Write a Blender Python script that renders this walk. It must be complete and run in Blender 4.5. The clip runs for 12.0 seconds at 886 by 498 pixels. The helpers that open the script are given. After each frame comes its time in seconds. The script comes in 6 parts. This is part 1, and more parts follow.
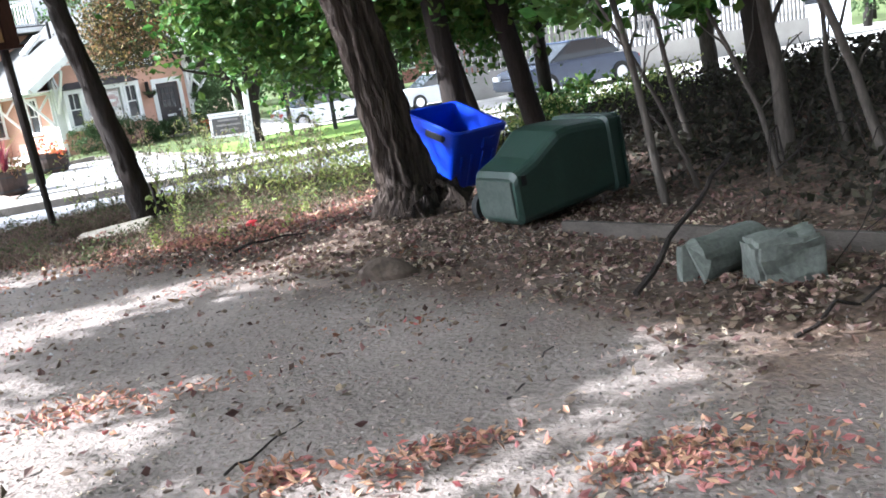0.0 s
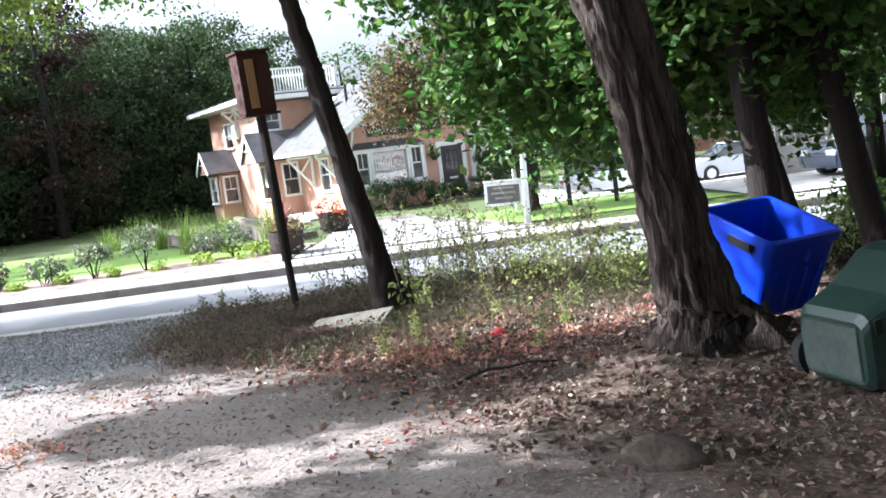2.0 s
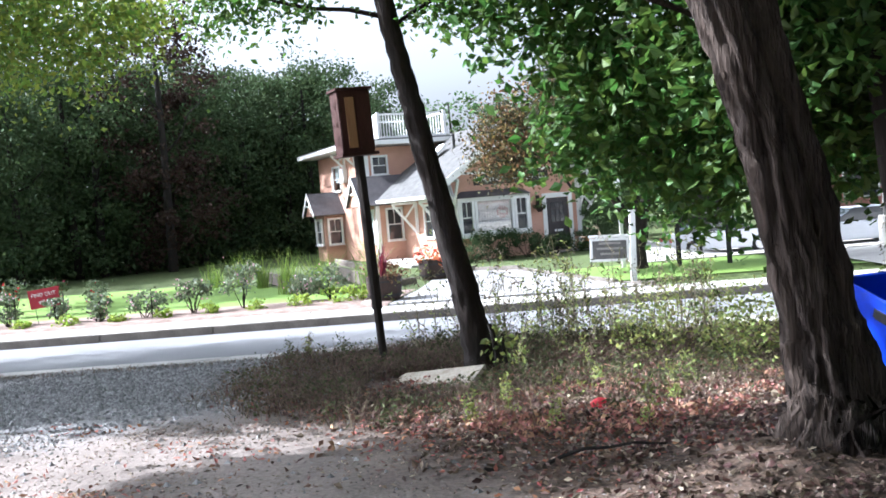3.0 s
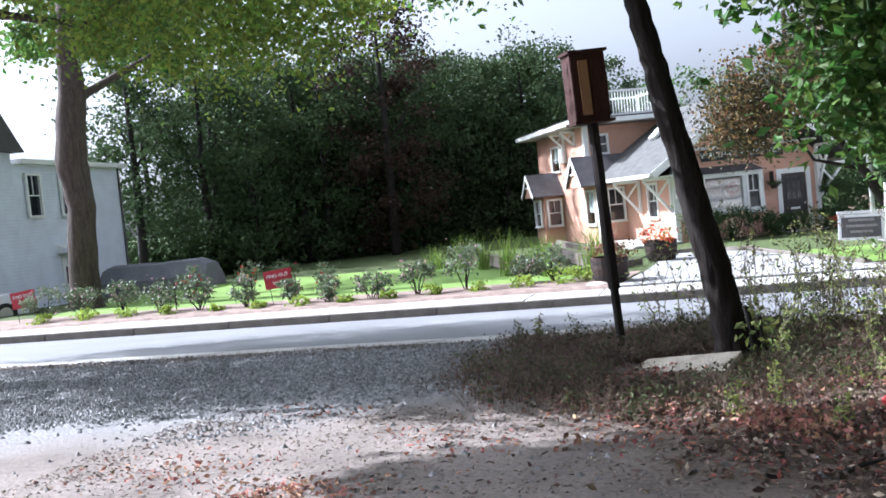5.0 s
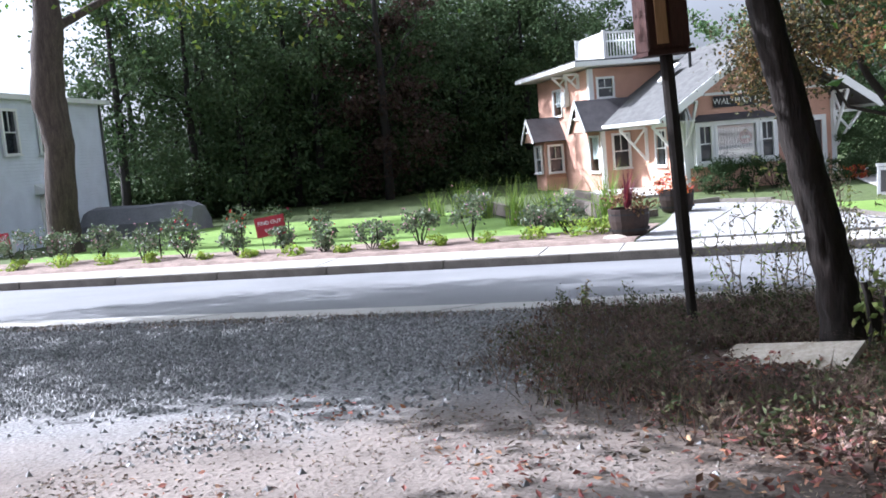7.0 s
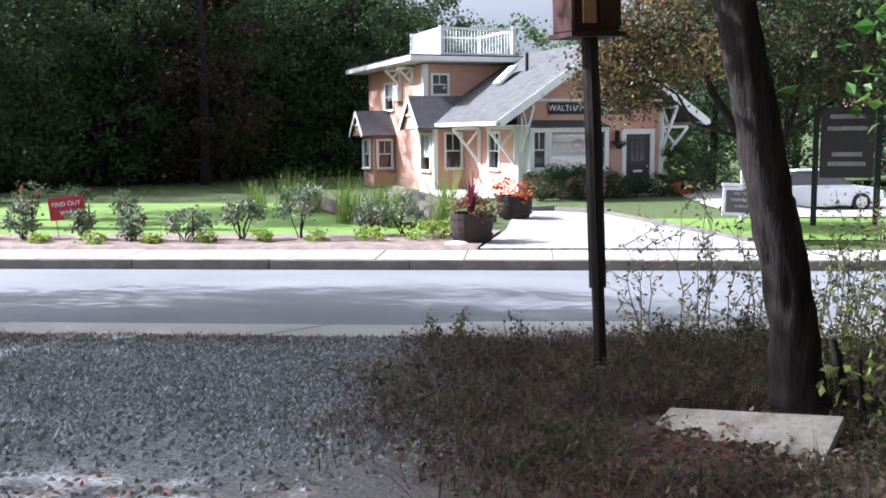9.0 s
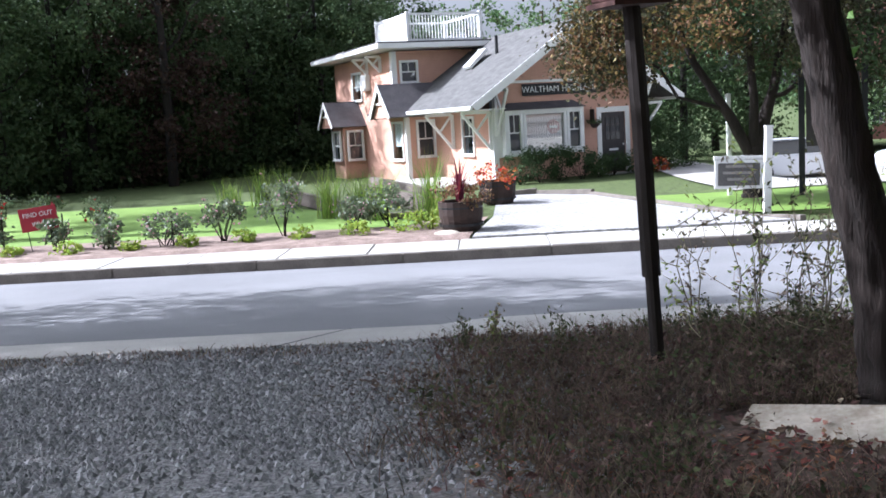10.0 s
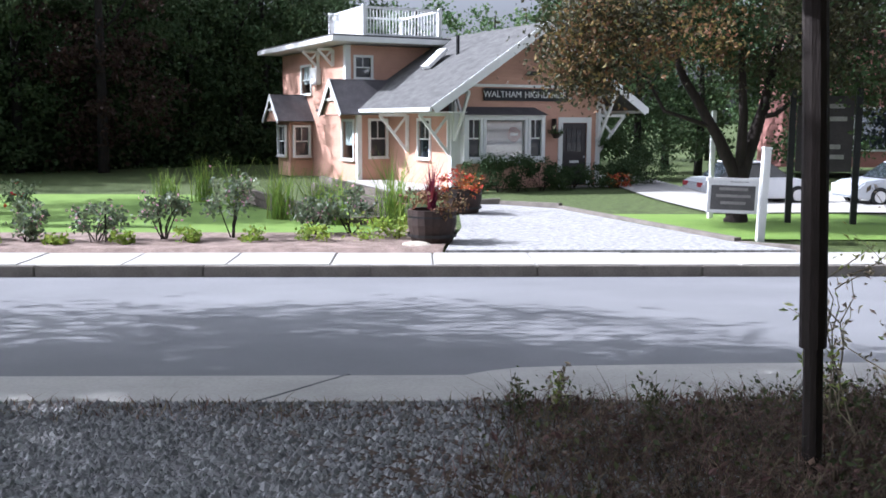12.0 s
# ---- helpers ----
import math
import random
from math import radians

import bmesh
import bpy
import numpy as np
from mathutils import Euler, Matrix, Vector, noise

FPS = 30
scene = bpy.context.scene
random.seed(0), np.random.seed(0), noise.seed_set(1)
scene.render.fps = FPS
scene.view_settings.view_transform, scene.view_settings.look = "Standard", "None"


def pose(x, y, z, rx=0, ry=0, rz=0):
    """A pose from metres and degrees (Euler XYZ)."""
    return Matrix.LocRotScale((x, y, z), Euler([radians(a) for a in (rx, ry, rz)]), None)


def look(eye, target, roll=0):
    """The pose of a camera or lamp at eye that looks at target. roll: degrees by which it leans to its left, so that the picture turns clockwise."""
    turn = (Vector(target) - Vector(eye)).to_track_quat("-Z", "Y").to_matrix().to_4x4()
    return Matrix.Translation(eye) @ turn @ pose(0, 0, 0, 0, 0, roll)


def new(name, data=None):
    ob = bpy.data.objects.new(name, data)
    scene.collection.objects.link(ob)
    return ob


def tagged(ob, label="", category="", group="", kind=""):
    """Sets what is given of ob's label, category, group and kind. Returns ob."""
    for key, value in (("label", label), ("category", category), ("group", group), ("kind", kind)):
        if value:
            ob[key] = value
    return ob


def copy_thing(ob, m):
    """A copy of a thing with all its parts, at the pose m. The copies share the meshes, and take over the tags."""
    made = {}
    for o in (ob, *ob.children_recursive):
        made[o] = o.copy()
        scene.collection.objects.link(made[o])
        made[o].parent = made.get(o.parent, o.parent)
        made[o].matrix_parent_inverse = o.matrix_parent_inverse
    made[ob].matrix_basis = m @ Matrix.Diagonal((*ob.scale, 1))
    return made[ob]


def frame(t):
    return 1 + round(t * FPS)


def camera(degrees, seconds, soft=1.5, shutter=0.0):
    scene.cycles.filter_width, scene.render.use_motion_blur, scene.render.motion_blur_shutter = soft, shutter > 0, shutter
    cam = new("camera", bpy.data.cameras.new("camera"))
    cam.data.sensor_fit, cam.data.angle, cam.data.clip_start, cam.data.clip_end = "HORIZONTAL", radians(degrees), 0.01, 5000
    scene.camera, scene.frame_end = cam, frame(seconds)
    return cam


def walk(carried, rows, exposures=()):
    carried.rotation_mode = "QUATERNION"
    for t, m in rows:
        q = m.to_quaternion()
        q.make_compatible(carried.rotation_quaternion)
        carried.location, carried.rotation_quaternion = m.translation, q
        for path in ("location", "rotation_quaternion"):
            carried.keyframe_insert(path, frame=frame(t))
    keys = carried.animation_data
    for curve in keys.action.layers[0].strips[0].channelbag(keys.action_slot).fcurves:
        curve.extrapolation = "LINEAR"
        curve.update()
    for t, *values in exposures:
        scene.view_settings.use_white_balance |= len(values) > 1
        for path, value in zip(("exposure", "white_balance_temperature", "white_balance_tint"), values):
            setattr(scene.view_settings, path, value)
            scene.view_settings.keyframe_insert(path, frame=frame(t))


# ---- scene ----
cam = camera(49.4, 12.0, soft=1.7)
walk(cam, [
    (0, look((0.751, -12.005, 1.389), (3.785, -2.714, -0.724), -8.61)),
    (0.5, look((0.947, -11.643, 1.421), (3.467, -2.189, -0.647), -8.58)),
    (1, look((1.020, -11.112, 1.436), (3.032, -1.515, -0.525), -6.78)),
    (1.5, look((1.095, -10.709, 1.450), (2.194, -0.907, -0.198), -8.51)),
    (2, look((1.251, -10.271, 1.470), (1.620, -0.338, 0.374), -7.29)),
    (2.5, look((1.313, -9.867, 1.430), (1.112, 0.108, 0.748), -5.88)),
    (4.5, look((1.114, -9.369, 1.456), (-1.060, 0.389, 1.223), -4.51)),
    (5, look((1.028, -9.064, 1.353), (-1.807, 0.516, 0.914), -5.70)),
    (5.5, look((0.942, -8.676, 1.362), (-1.846, 0.864, 0.256), -5.14)),
    (6, look((0.740, -8.390, 1.375), (-2.275, 1.078, 0.252), -3.84)),
    (6.5, look((0.464, -8.076, 1.412), (-2.517, 1.413, 0.384), -4.24)),
    (8.5, look((-0.309, -6.436, 1.412), (-1.525, 3.413, 0.184), -2.52)),
    (9, look((-0.487, -6.094, 1.406), (-1.334, 3.798, 0.213), -0.54)),
    (9.5, look((-0.814, -5.895, 1.448), (-1.523, 4.016, 0.326), -2.08)),
    (10, look((-0.947, -5.626, 1.411), (-1.462, 4.272, 0.079), -3.48)),
    (10.5, look((-1.147, -5.213, 1.447), (-1.853, 4.686, 0.213), -0.19)),
    (11, look((-1.454, -4.853, 1.423), (-2.110, 5.056, 0.252), -1.45)),
    (11.5, look((-1.554, -4.509, 1.346), (-2.061, 5.394, 0.047), -0.97)),
    (12, look((-1.681, -3.945, 1.373), (-1.456, 5.965, 0.053), 0.15)),
], exposures=[(0, 2.33, 5550, 10), (1.5, 2.13, 5550, 10), (2.5, 1.95, 5500, 11), (6, 1.38, 5400, 14), (9, 1.37, 5450, 16), (10.5, 1.2, 5450, 16), (12, 1.03, 5450, 16)])

# ---- light ----
SUN_DIR = Vector((-0.765, 0.105, 0.64)).normalized()
world = bpy.data.worlds.new("sky")
scene.world = world
world.use_nodes = True
wn = world.node_tree.nodes
sky = wn.new("ShaderNodeTexSky")
sky.sky_type = "NISHITA"
sky.sun_disc = False
sky.sun_elevation = math.asin(SUN_DIR.z)
sky.sun_rotation = math.atan2(SUN_DIR.x, SUN_DIR.y)
sky.dust_density = 6.0
sky.ozone_density = 0.6
sky.air_density = 1.0
haze = wn.new("ShaderNodeHueSaturation")
haze.inputs["Saturation"].default_value = 0.14
world.node_tree.links.new(sky.outputs[0], haze.inputs["Color"])
world.node_tree.links.new(haze.outputs[0], wn["Background"].inputs[0])
wn["Background"].inputs[1].default_value = 0.108
sun_data = bpy.data.lights.new("sun", "SUN")
sun_data.energy = 5.0
sun_data.angle = radians(0.53)
sun_data.color = (1.0, 0.96, 0.90)
sun = new("sun", sun_data)
sun.matrix_world = look((-20, 10, 30), Vector((-20, 10, 30)) - SUN_DIR)


# ---- materials ----
def mat(name, col, col2=None, rough=0.8, scale=6.0, fine=60.0, bump=0.3, metal=0.0, island=0.0, obj=0.0,
        translucent=0.0, stretch=(1, 1, 1), spec=0.3, bump_dist=0.02):
    """Two-scale noise between two colours, fine relief, optional random tint per island or per object."""
    m = bpy.data.materials.new(name)
    m.use_nodes = True
    nt = m.node_tree
    n, ln = nt.nodes, nt.links
    bs = n["Principled BSDF"]
    col2 = col2 or tuple(c * 0.6 for c in col)
    tc = n.new("ShaderNodeTexCoord")
    mp = n.new("ShaderNodeMapping")
    mp.inputs["Scale"].default_value = stretch
    ln.new(tc.outputs["Object"], mp.inputs[0])
    big = n.new("ShaderNodeTexNoise")
    big.inputs["Scale"].default_value, big.inputs["Detail"].default_value = scale, 5.0
    small = n.new("ShaderNodeTexNoise")
    small.inputs["Scale"].default_value, small.inputs["Detail"].default_value = fine, 4.0
    for t in (big, small):
        ln.new(mp.outputs[0], t.inputs["Vector"])
    avg = n.new("ShaderNodeMix")
    avg.data_type = "FLOAT"
    avg.inputs[0].default_value = 0.45
    ln.new(big.outputs[0], avg.inputs[2])
    ln.new(small.outputs[0], avg.inputs[3])
    ramp = n.new("ShaderNodeValToRGB")
    ramp.color_ramp.elements[0].position, ramp.color_ramp.elements[1].position = 0.36, 0.66
    ramp.color_ramp.elements[0].color = (*col2, 1)
    ramp.color_ramp.elements[1].color = (*col, 1)
    ln.new(avg.outputs[0], ramp.inputs[0])
    out = ramp.outputs[0]
    if island or obj:
        src = n.new("ShaderNodeNewGeometry").outputs["Random Per Island"] if island else n.new("ShaderNodeObjectInfo").outputs["Random"]
        hs = n.new("ShaderNodeHueSaturation")
        k = island or obj
        for sock, lo, hi in ((0, 0.5 - 0.05 * k, 0.5 + 0.04 * k), (2, 1 - 0.6 * k, 1 + 0.6 * k)):
            mr = n.new("ShaderNodeMapRange")
            mr.inputs[3].default_value, mr.inputs[4].default_value = lo, hi
            if sock == 2:
                mul = n.new("ShaderNodeMath")
                mul.operation = "MULTIPLY"
                mul.inputs[1].default_value = 7.31
                fr = n.new("ShaderNodeMath")
                fr.operation = "FRACT"
                ln.new(src, mul.inputs[0])
                ln.new(mul.outputs[0], fr.inputs[0])
                ln.new(fr.outputs[0], mr.inputs[0])
            else:
                ln.new(src, mr.inputs[0])
            ln.new(mr.outputs[0], hs.inputs[sock])
        ln.new(out, hs.inputs["Color"])
        out = hs.outputs[0]
    ln.new(out, bs.inputs["Base Color"])
    bs.inputs["Roughness"].default_value = rough
    bs.inputs["Metallic"].default_value = metal
    bs.inputs["Specular IOR Level"].default_value = spec
    if bump:
        bp = n.new("ShaderNodeBump")
        bp.inputs["Strength"].default_value, bp.inputs["Distance"].default_value = bump, bump_dist
        ln.new(avg.outputs[0], bp.inputs["Height"])
        ln.new(bp.outputs[0], bs.inputs["Normal"])
    if translucent:
        tr = n.new("ShaderNodeBsdfTranslucent")
        mx = n.new("ShaderNodeMixShader")
        mx.inputs[0].default_value = translucent
        ln.new(out, tr.inputs[0])
        ln.new(bs.outputs[0], mx.inputs[1])
        ln.new(tr.outputs[0], mx.inputs[2])
        ln.new(mx.outputs[0], n["Material Output"].inputs[0])
    return m


def clapboard(name, col, pitch):
    """Painted siding: horizontal boards as a saw-tooth relief along z."""
    m = mat(name, col, tuple(c * 0.8 for c in col), rough=0.6, scale=1.5, fine=25, bump=0.0)
    n, ln = m.node_tree.nodes, m.node_tree.links
    tc = n.new("ShaderNodeTexCoord")
    sp = n.new("ShaderNodeSeparateXYZ")
    ln.new(tc.outputs["Object"], sp.inputs[0])
    d = n.new("ShaderNodeMath")
    d.operation = "DIVIDE"
    d.inputs[1].default_value = pitch
    f = n.new("ShaderNodeMath")
    f.operation = "FRACT"
    ln.new(sp.outputs[2], d.inputs[0])
    ln.new(d.outputs[0], f.inputs[0])
    inv = n.new("ShaderNodeMath")
    inv.operation = "SUBTRACT"
    inv.inputs[0].default_value = 1.0
    ln.new(f.outputs[0], inv.inputs[1])
    bp = n.new("ShaderNodeBump")
    bp.inputs["Strength"].default_value, bp.inputs["Distance"].default_value = 0.9, 0.02
    ln.new(inv.outputs[0], bp.inputs["Height"])
    ln.new(bp.outputs[0], n["Principled BSDF"].inputs["Normal"])
    return m


def glass(name, tint=(0.02, 0.025, 0.03), rough=0.03):
    m = bpy.data.materials.new(name)
    m.use_nodes = True
    b = m.node_tree.nodes["Principled BSDF"]
    b.inputs["Base Color"].default_value = (*tint, 1)
    b.inputs["Roughness"].default_value = rough
    b.inputs["Specular IOR Level"].default_value = 0.8
    return m


M_PEBBLE = mat("pebble", (0.31, 0.305, 0.305), (0.17, 0.166, 0.166), 0.85, 8, 60, 0.2, island=0.8)
M_GRIT = mat("grit", (0.2, 0.178, 0.16), (0.11, 0.096, 0.086), 0.9, 8, 60, 0.2, island=0.8)
M_ASPHALT = mat("asphalt", (0.20, 0.20, 0.205), (0.145, 0.145, 0.15), 0.92, 0.5, 90, 0.35)
M_CONC = mat("concrete", (0.44, 0.42, 0.385), (0.32, 0.305, 0.28), 0.9, 1.6, 45, 0.25)
M_KERB = mat("kerb_concrete", (0.21, 0.185, 0.16), (0.12, 0.105, 0.09), 0.9, 3, 45, 0.3)
M_DRIVE = mat("pale_gravel", (0.44, 0.43, 0.42), (0.17, 0.165, 0.16), 0.9, 9, 40, 1.0)
M_LAWN = mat("lawn", (0.17, 0.265, 0.05), (0.11, 0.185, 0.032), 0.9, 0.9, 40, 0.6)
M_MULCH = mat("mulch", (0.30, 0.225, 0.19), (0.12, 0.085, 0.068), 0.95, 4, 35, 1.0)
M_LITTER = mat("dry_leaf", (0.165, 0.108, 0.078), (0.085, 0.056, 0.042), 0.85, 3, 40, 0.1, island=0.9, translucent=0.15)
M_LITTER_RED = mat("rust_leaf", (0.34, 0.14, 0.09), (0.2, 0.08, 0.052), 0.85, 3, 40, 0.1, island=0.7, translucent=0.15)
M_BARK = mat("bark", (0.10, 0.077, 0.062), (0.035, 0.026, 0.022), 0.95, 3, 16, 1.0, stretch=(4, 4, 0.6), bump_dist=0.04)
M_BARK_FURROW = mat("furrowed_bark", (0.115, 0.086, 0.07), (0.028, 0.021, 0.018), 0.95, 2.2, 12, 1.0, stretch=(7, 7, 0.5), bump_dist=0.06)
M_BARK_DARK = mat("dark_bark", (0.034, 0.025, 0.021), (0.014, 0.011, 0.009), 0.95, 3, 18, 0.8, stretch=(4, 4, 0.6), bump_dist=0.03)
M_BARK_PALE = mat("sapling_bark", (0.13, 0.11, 0.093), (0.06, 0.05, 0.042), 0.9, 3, 20, 0.4, stretch=(3, 3, 0.6))
M_LEAF = mat("green_leaf", (0.105, 0.2, 0.037), (0.05, 0.11, 0.02), 0.55, 2, 20, 0, island=0.7, translucent=0.45, spec=0.4)
M_LEAF_BRIGHT = mat("yellow_green_leaf", (0.22, 0.30, 0.04), (0.13, 0.2, 0.03), 0.55, 2, 20, 0, island=0.8, translucent=0.5, spec=0.4)
M_LEAF_RUST = mat("rusty_leaf", (0.20, 0.125, 0.05), (0.12, 0.085, 0.03), 0.6, 2, 20, 0, island=0.9, translucent=0.4)
M_BARK_WOOD = mat("woodland_bark", (0.03, 0.026, 0.022), (0.014, 0.012, 0.01), 0.95, 3, 18, 0.6, stretch=(4, 4, 0.6))
M_LEAF_OLIVE = mat("olive_leaf", (0.07, 0.066, 0.025), (0.035, 0.037, 0.016), 0.6, 2, 20, 0, island=0.9, translucent=0.35)
M_LEAF_DARK = mat("wood_leaf", (0.078, 0.118, 0.048), (0.041, 0.065, 0.028), 0.75, 0.35, 2, 0, island=0.45, translucent=0.2, spec=0.12)
M_LEAF_COPPER = mat("copper_leaf", (0.055, 0.034, 0.024), (0.03, 0.021, 0.015), 0.75, 0.35, 2, 0, island=0.45, translucent=0.25, spec=0.12)
M_LEAF_FAR = mat("far_leaf", (0.12, 0.19, 0.075), (0.07, 0.12, 0.045), 0.6, 1.5, 15, 0, island=0.6, translucent=0.35)
M_WEED = mat("weed", (0.105, 0.12, 0.05), (0.055, 0.06, 0.028), 0.8, 3, 20, 0, island=0.8, translucent=0.35)
M_STRAW = mat("dry_weed", (0.2, 0.145, 0.1), (0.07, 0.052, 0.038), 0.9, 3, 20, 0, island=1.2, translucent=0.3)
M_SIDING = clapboard("salmon_clapboard", (0.58, 0.335, 0.245), 0.13)
M_WHITE = mat("white_paint", (0.78, 0.78, 0.76), (0.68, 0.68, 0.66), 0.5, 2, 30, 0.05)
M_WSIDE = clapboard("white_siding", (0.70, 0.74, 0.82), 0.12)
M_SHINGLE = mat("grey_shingle", (0.135, 0.132, 0.128), (0.08, 0.078, 0.076), 0.95, 2.5, 22, 0.7, stretch=(1, 1, 3), spec=0.08)
M_SHINGLE_DK = mat("dark_shingle", (0.12, 0.11, 0.115), (0.07, 0.065, 0.07), 0.9, 2.5, 22, 0.7)
M_DOOR = mat("dark_door_paint", (0.05, 0.042, 0.042), (0.03, 0.026, 0.026), 0.4, 3, 30, 0.05)
M_BLACK = mat("black_paint", (0.02, 0.02, 0.022), (0.012, 0.012, 0.012), 0.4, 4, 40, 0.05)
M_GLASS = glass("window_glass")


def clear_glass(name, mirror=0.1):
    """Thin pane: mostly see-through, with a faint mirror on it."""
    m = bpy.data.materials.new(name)
    m.use_nodes = True
    n, ln = m.node_tree.nodes, m.node_tree.links
    tr, gl, mx = n.new("ShaderNodeBsdfTransparent"), n.new("ShaderNodeBsdfGlossy"), n.new("ShaderNodeMixShader")
    tr.inputs[0].default_value = (0.92, 0.95, 0.95, 1)
    gl.inputs["Roughness"].default_value = 0.02
    mx.inputs[0].default_value = mirror
    ln.new(tr.outputs[0], mx.inputs[1])
    ln.new(gl.outputs[0], mx.inputs[2])
    ln.new(mx.outputs[0], n["Material Output"].inputs[0])
    return m


M_CLEAR = clear_glass("clear_pane")
M_PLATE = clear_glass("plate_glass", 0.42)
M_SIGNGREY = mat("sign_grey", (0.13, 0.125, 0.12), (0.08, 0.078, 0.075), 0.8, 4, 30, 0.1)
M_CURTAIN = mat("curtain", (0.75, 0.75, 0.74), (0.55, 0.55, 0.56), 0.8, 4, 30, 0.2, stretch=(6, 6, 0.4))
M_BLUE = mat("blue_plastic", (0.012, 0.05, 0.55), (0.008, 0.035, 0.42), 0.32, 3, 40, 0.05, spec=0.5)
M_GREEN = mat("green_plastic", (0.022, 0.046, 0.035), (0.015, 0.032, 0.025), 0.38, 4, 50, 0.12, spec=0.5)
M_GREENPALE = mat("pale_green_plastic", (0.075, 0.09, 0.078), (0.04, 0.052, 0.045), 0.6, 6, 40, 0.2)
M_POLE = mat("dark_timber", (0.03, 0.022, 0.018), (0.015, 0.011, 0.009), 0.85, 4, 30, 0.5, stretch=(6, 6, 0.5))
M_BOX = mat("red_brown_board", (0.07, 0.026, 0.019), (0.035, 0.013, 0.011), 0.75, 4, 30, 0.4, stretch=(3, 3, 0.5))
M_BOXPALE = mat("bare_board", (0.45, 0.25, 0.13), (0.33, 0.18, 0.09), 0.8, 4, 30, 0.3, stretch=(5, 5, 0.5))
M_TIMBER = mat("weathered_timber", (0.20, 0.17, 0.14), (0.10, 0.08, 0.068), 0.9, 3, 25, 0.4, stretch=(1, 5, 5))
# darker copy of the timber, with the bank's shade in its colour
M_SHADEBOARD = mat("shaded_board", (0.1, 0.085, 0.072), (0.05, 0.042, 0.036), 0.9, 3, 25, 0.5, stretch=(5, 1, 5))
M_SLAB = mat("pale_slab", (0.56, 0.50, 0.42), (0.30, 0.25, 0.19), 0.9, 5, 30, 0.5)
M_RED = mat("red_plastic", (0.55, 0.05, 0.06), (0.4, 0.03, 0.04), 0.45, 4, 30, 0.05)
M_SIGNRED = mat("sign_red", (0.34, 0.025, 0.04), (0.28, 0.02, 0.03), 0.5, 4, 30, 0.02)
M_POT = mat("pot", (0.045, 0.028, 0.022), (0.025, 0.016, 0.013), 0.7, 6, 30, 0.3)
M_ORANGE = mat("orange_flower", (0.55, 0.13, 0.03), (0.32, 0.09, 0.03), 0.7, 8, 40, 0, island=0.8, translucent=0.2)
M_PINK = mat("pink_flower", (0.62, 0.35, 0.42), (0.4, 0.2, 0.26), 0.7, 8, 40, 0, island=0.6, translucent=0.3)
M_REDFL = mat("red_flower", (0.55, 0.03, 0.05), (0.35, 0.02, 0.03), 0.7, 8, 40, 0, island=0.5, translucent=0.3)
M_PURPLE = mat("purple_leaf", (0.22, 0.035, 0.05), (0.1, 0.02, 0.03), 0.6, 8, 40, 0, island=0.6, translucent=0.3)
M_CARW = mat("white_car_paint", (0.72, 0.73, 0.75), (0.68, 0.69, 0.71), 0.2, 2, 20, 0, spec=0.6)
M_CARS = mat("silver_car_paint", (0.45, 0.47, 0.5), (0.4, 0.42, 0.45), 0.25, 2, 20, 0, spec=0.6)
M_CARD = mat("dark_blue_car_paint", (0.05, 0.065, 0.1), (0.04, 0.05, 0.08), 0.22, 2, 20, 0, spec=0.6)
M_RUBBER = mat("rubber", (0.025, 0.025, 0.025), (0.015, 0.015, 0.015), 0.8, 8, 40, 0.1)
M_RIM = mat("alloy", (0.6, 0.6, 0.62), (0.5, 0.5, 0.52), 0.3, 8, 40, 0, metal=0.8)
M_TARP = mat("grey_tarp", (0.19, 0.19, 0.205), (0.13, 0.13, 0.14), 0.7, 2, 15, 0.5)
M_BRICKFAR = mat("pink_brick", (0.42, 0.20, 0.17), (0.33, 0.15, 0.13), 0.9, 2, 12, 0.3)
M_STONE = mat("field_stone", (0.12, 0.09, 0.07), (0.055, 0.04, 0.032), 0.9, 5, 40, 0.6)
M_CONCLOG = mat("broken_concrete", (0.15, 0.16, 0.14), (0.085, 0.092, 0.08), 0.9, 5, 40, 0.6)
M_GREYFENCE = mat("grey_fence", (0.33, 0.31, 0.29), (0.2, 0.19, 0.18), 0.9, 3, 30, 0.3)
M_CABLE = mat("cable", (0.02, 0.02, 0.02), None, 0.7, 5, 30, 0)


# ---- mesh helpers ----
def part(name, bm, material, parent=None, label=""):
    """Links a bmesh as one mesh object, under a thing or a part."""
    me = bpy.data.meshes.new(name)
    bm.normal_update()
    bm.to_mesh(me)
    bm.free()
    me.materials.append(material)
    ob = new(name, me)
    ob.parent = parent
    if label:
        tagged(ob, label)
    return ob


def raw(name, verts, faces, material, parent=None, label="", smooth=False):
    me = bpy.data.meshes.new(name)
    me.from_pydata([tuple(v) for v in verts], [], [tuple(f) for f in faces])
    me.materials.append(material)
    if smooth:
        me.polygons.foreach_set("use_smooth", [True] * len(me.polygons))
    me.update()
    ob = new(name, me)
    ob.parent = parent
    if label:
        tagged(ob, label)
    return ob


def empty(name, m, label, category, group=""):
    ob = new(name)
    ob.empty_display_size = 0.1
    ob.matrix_basis = m
    return tagged(ob, label, category, group)


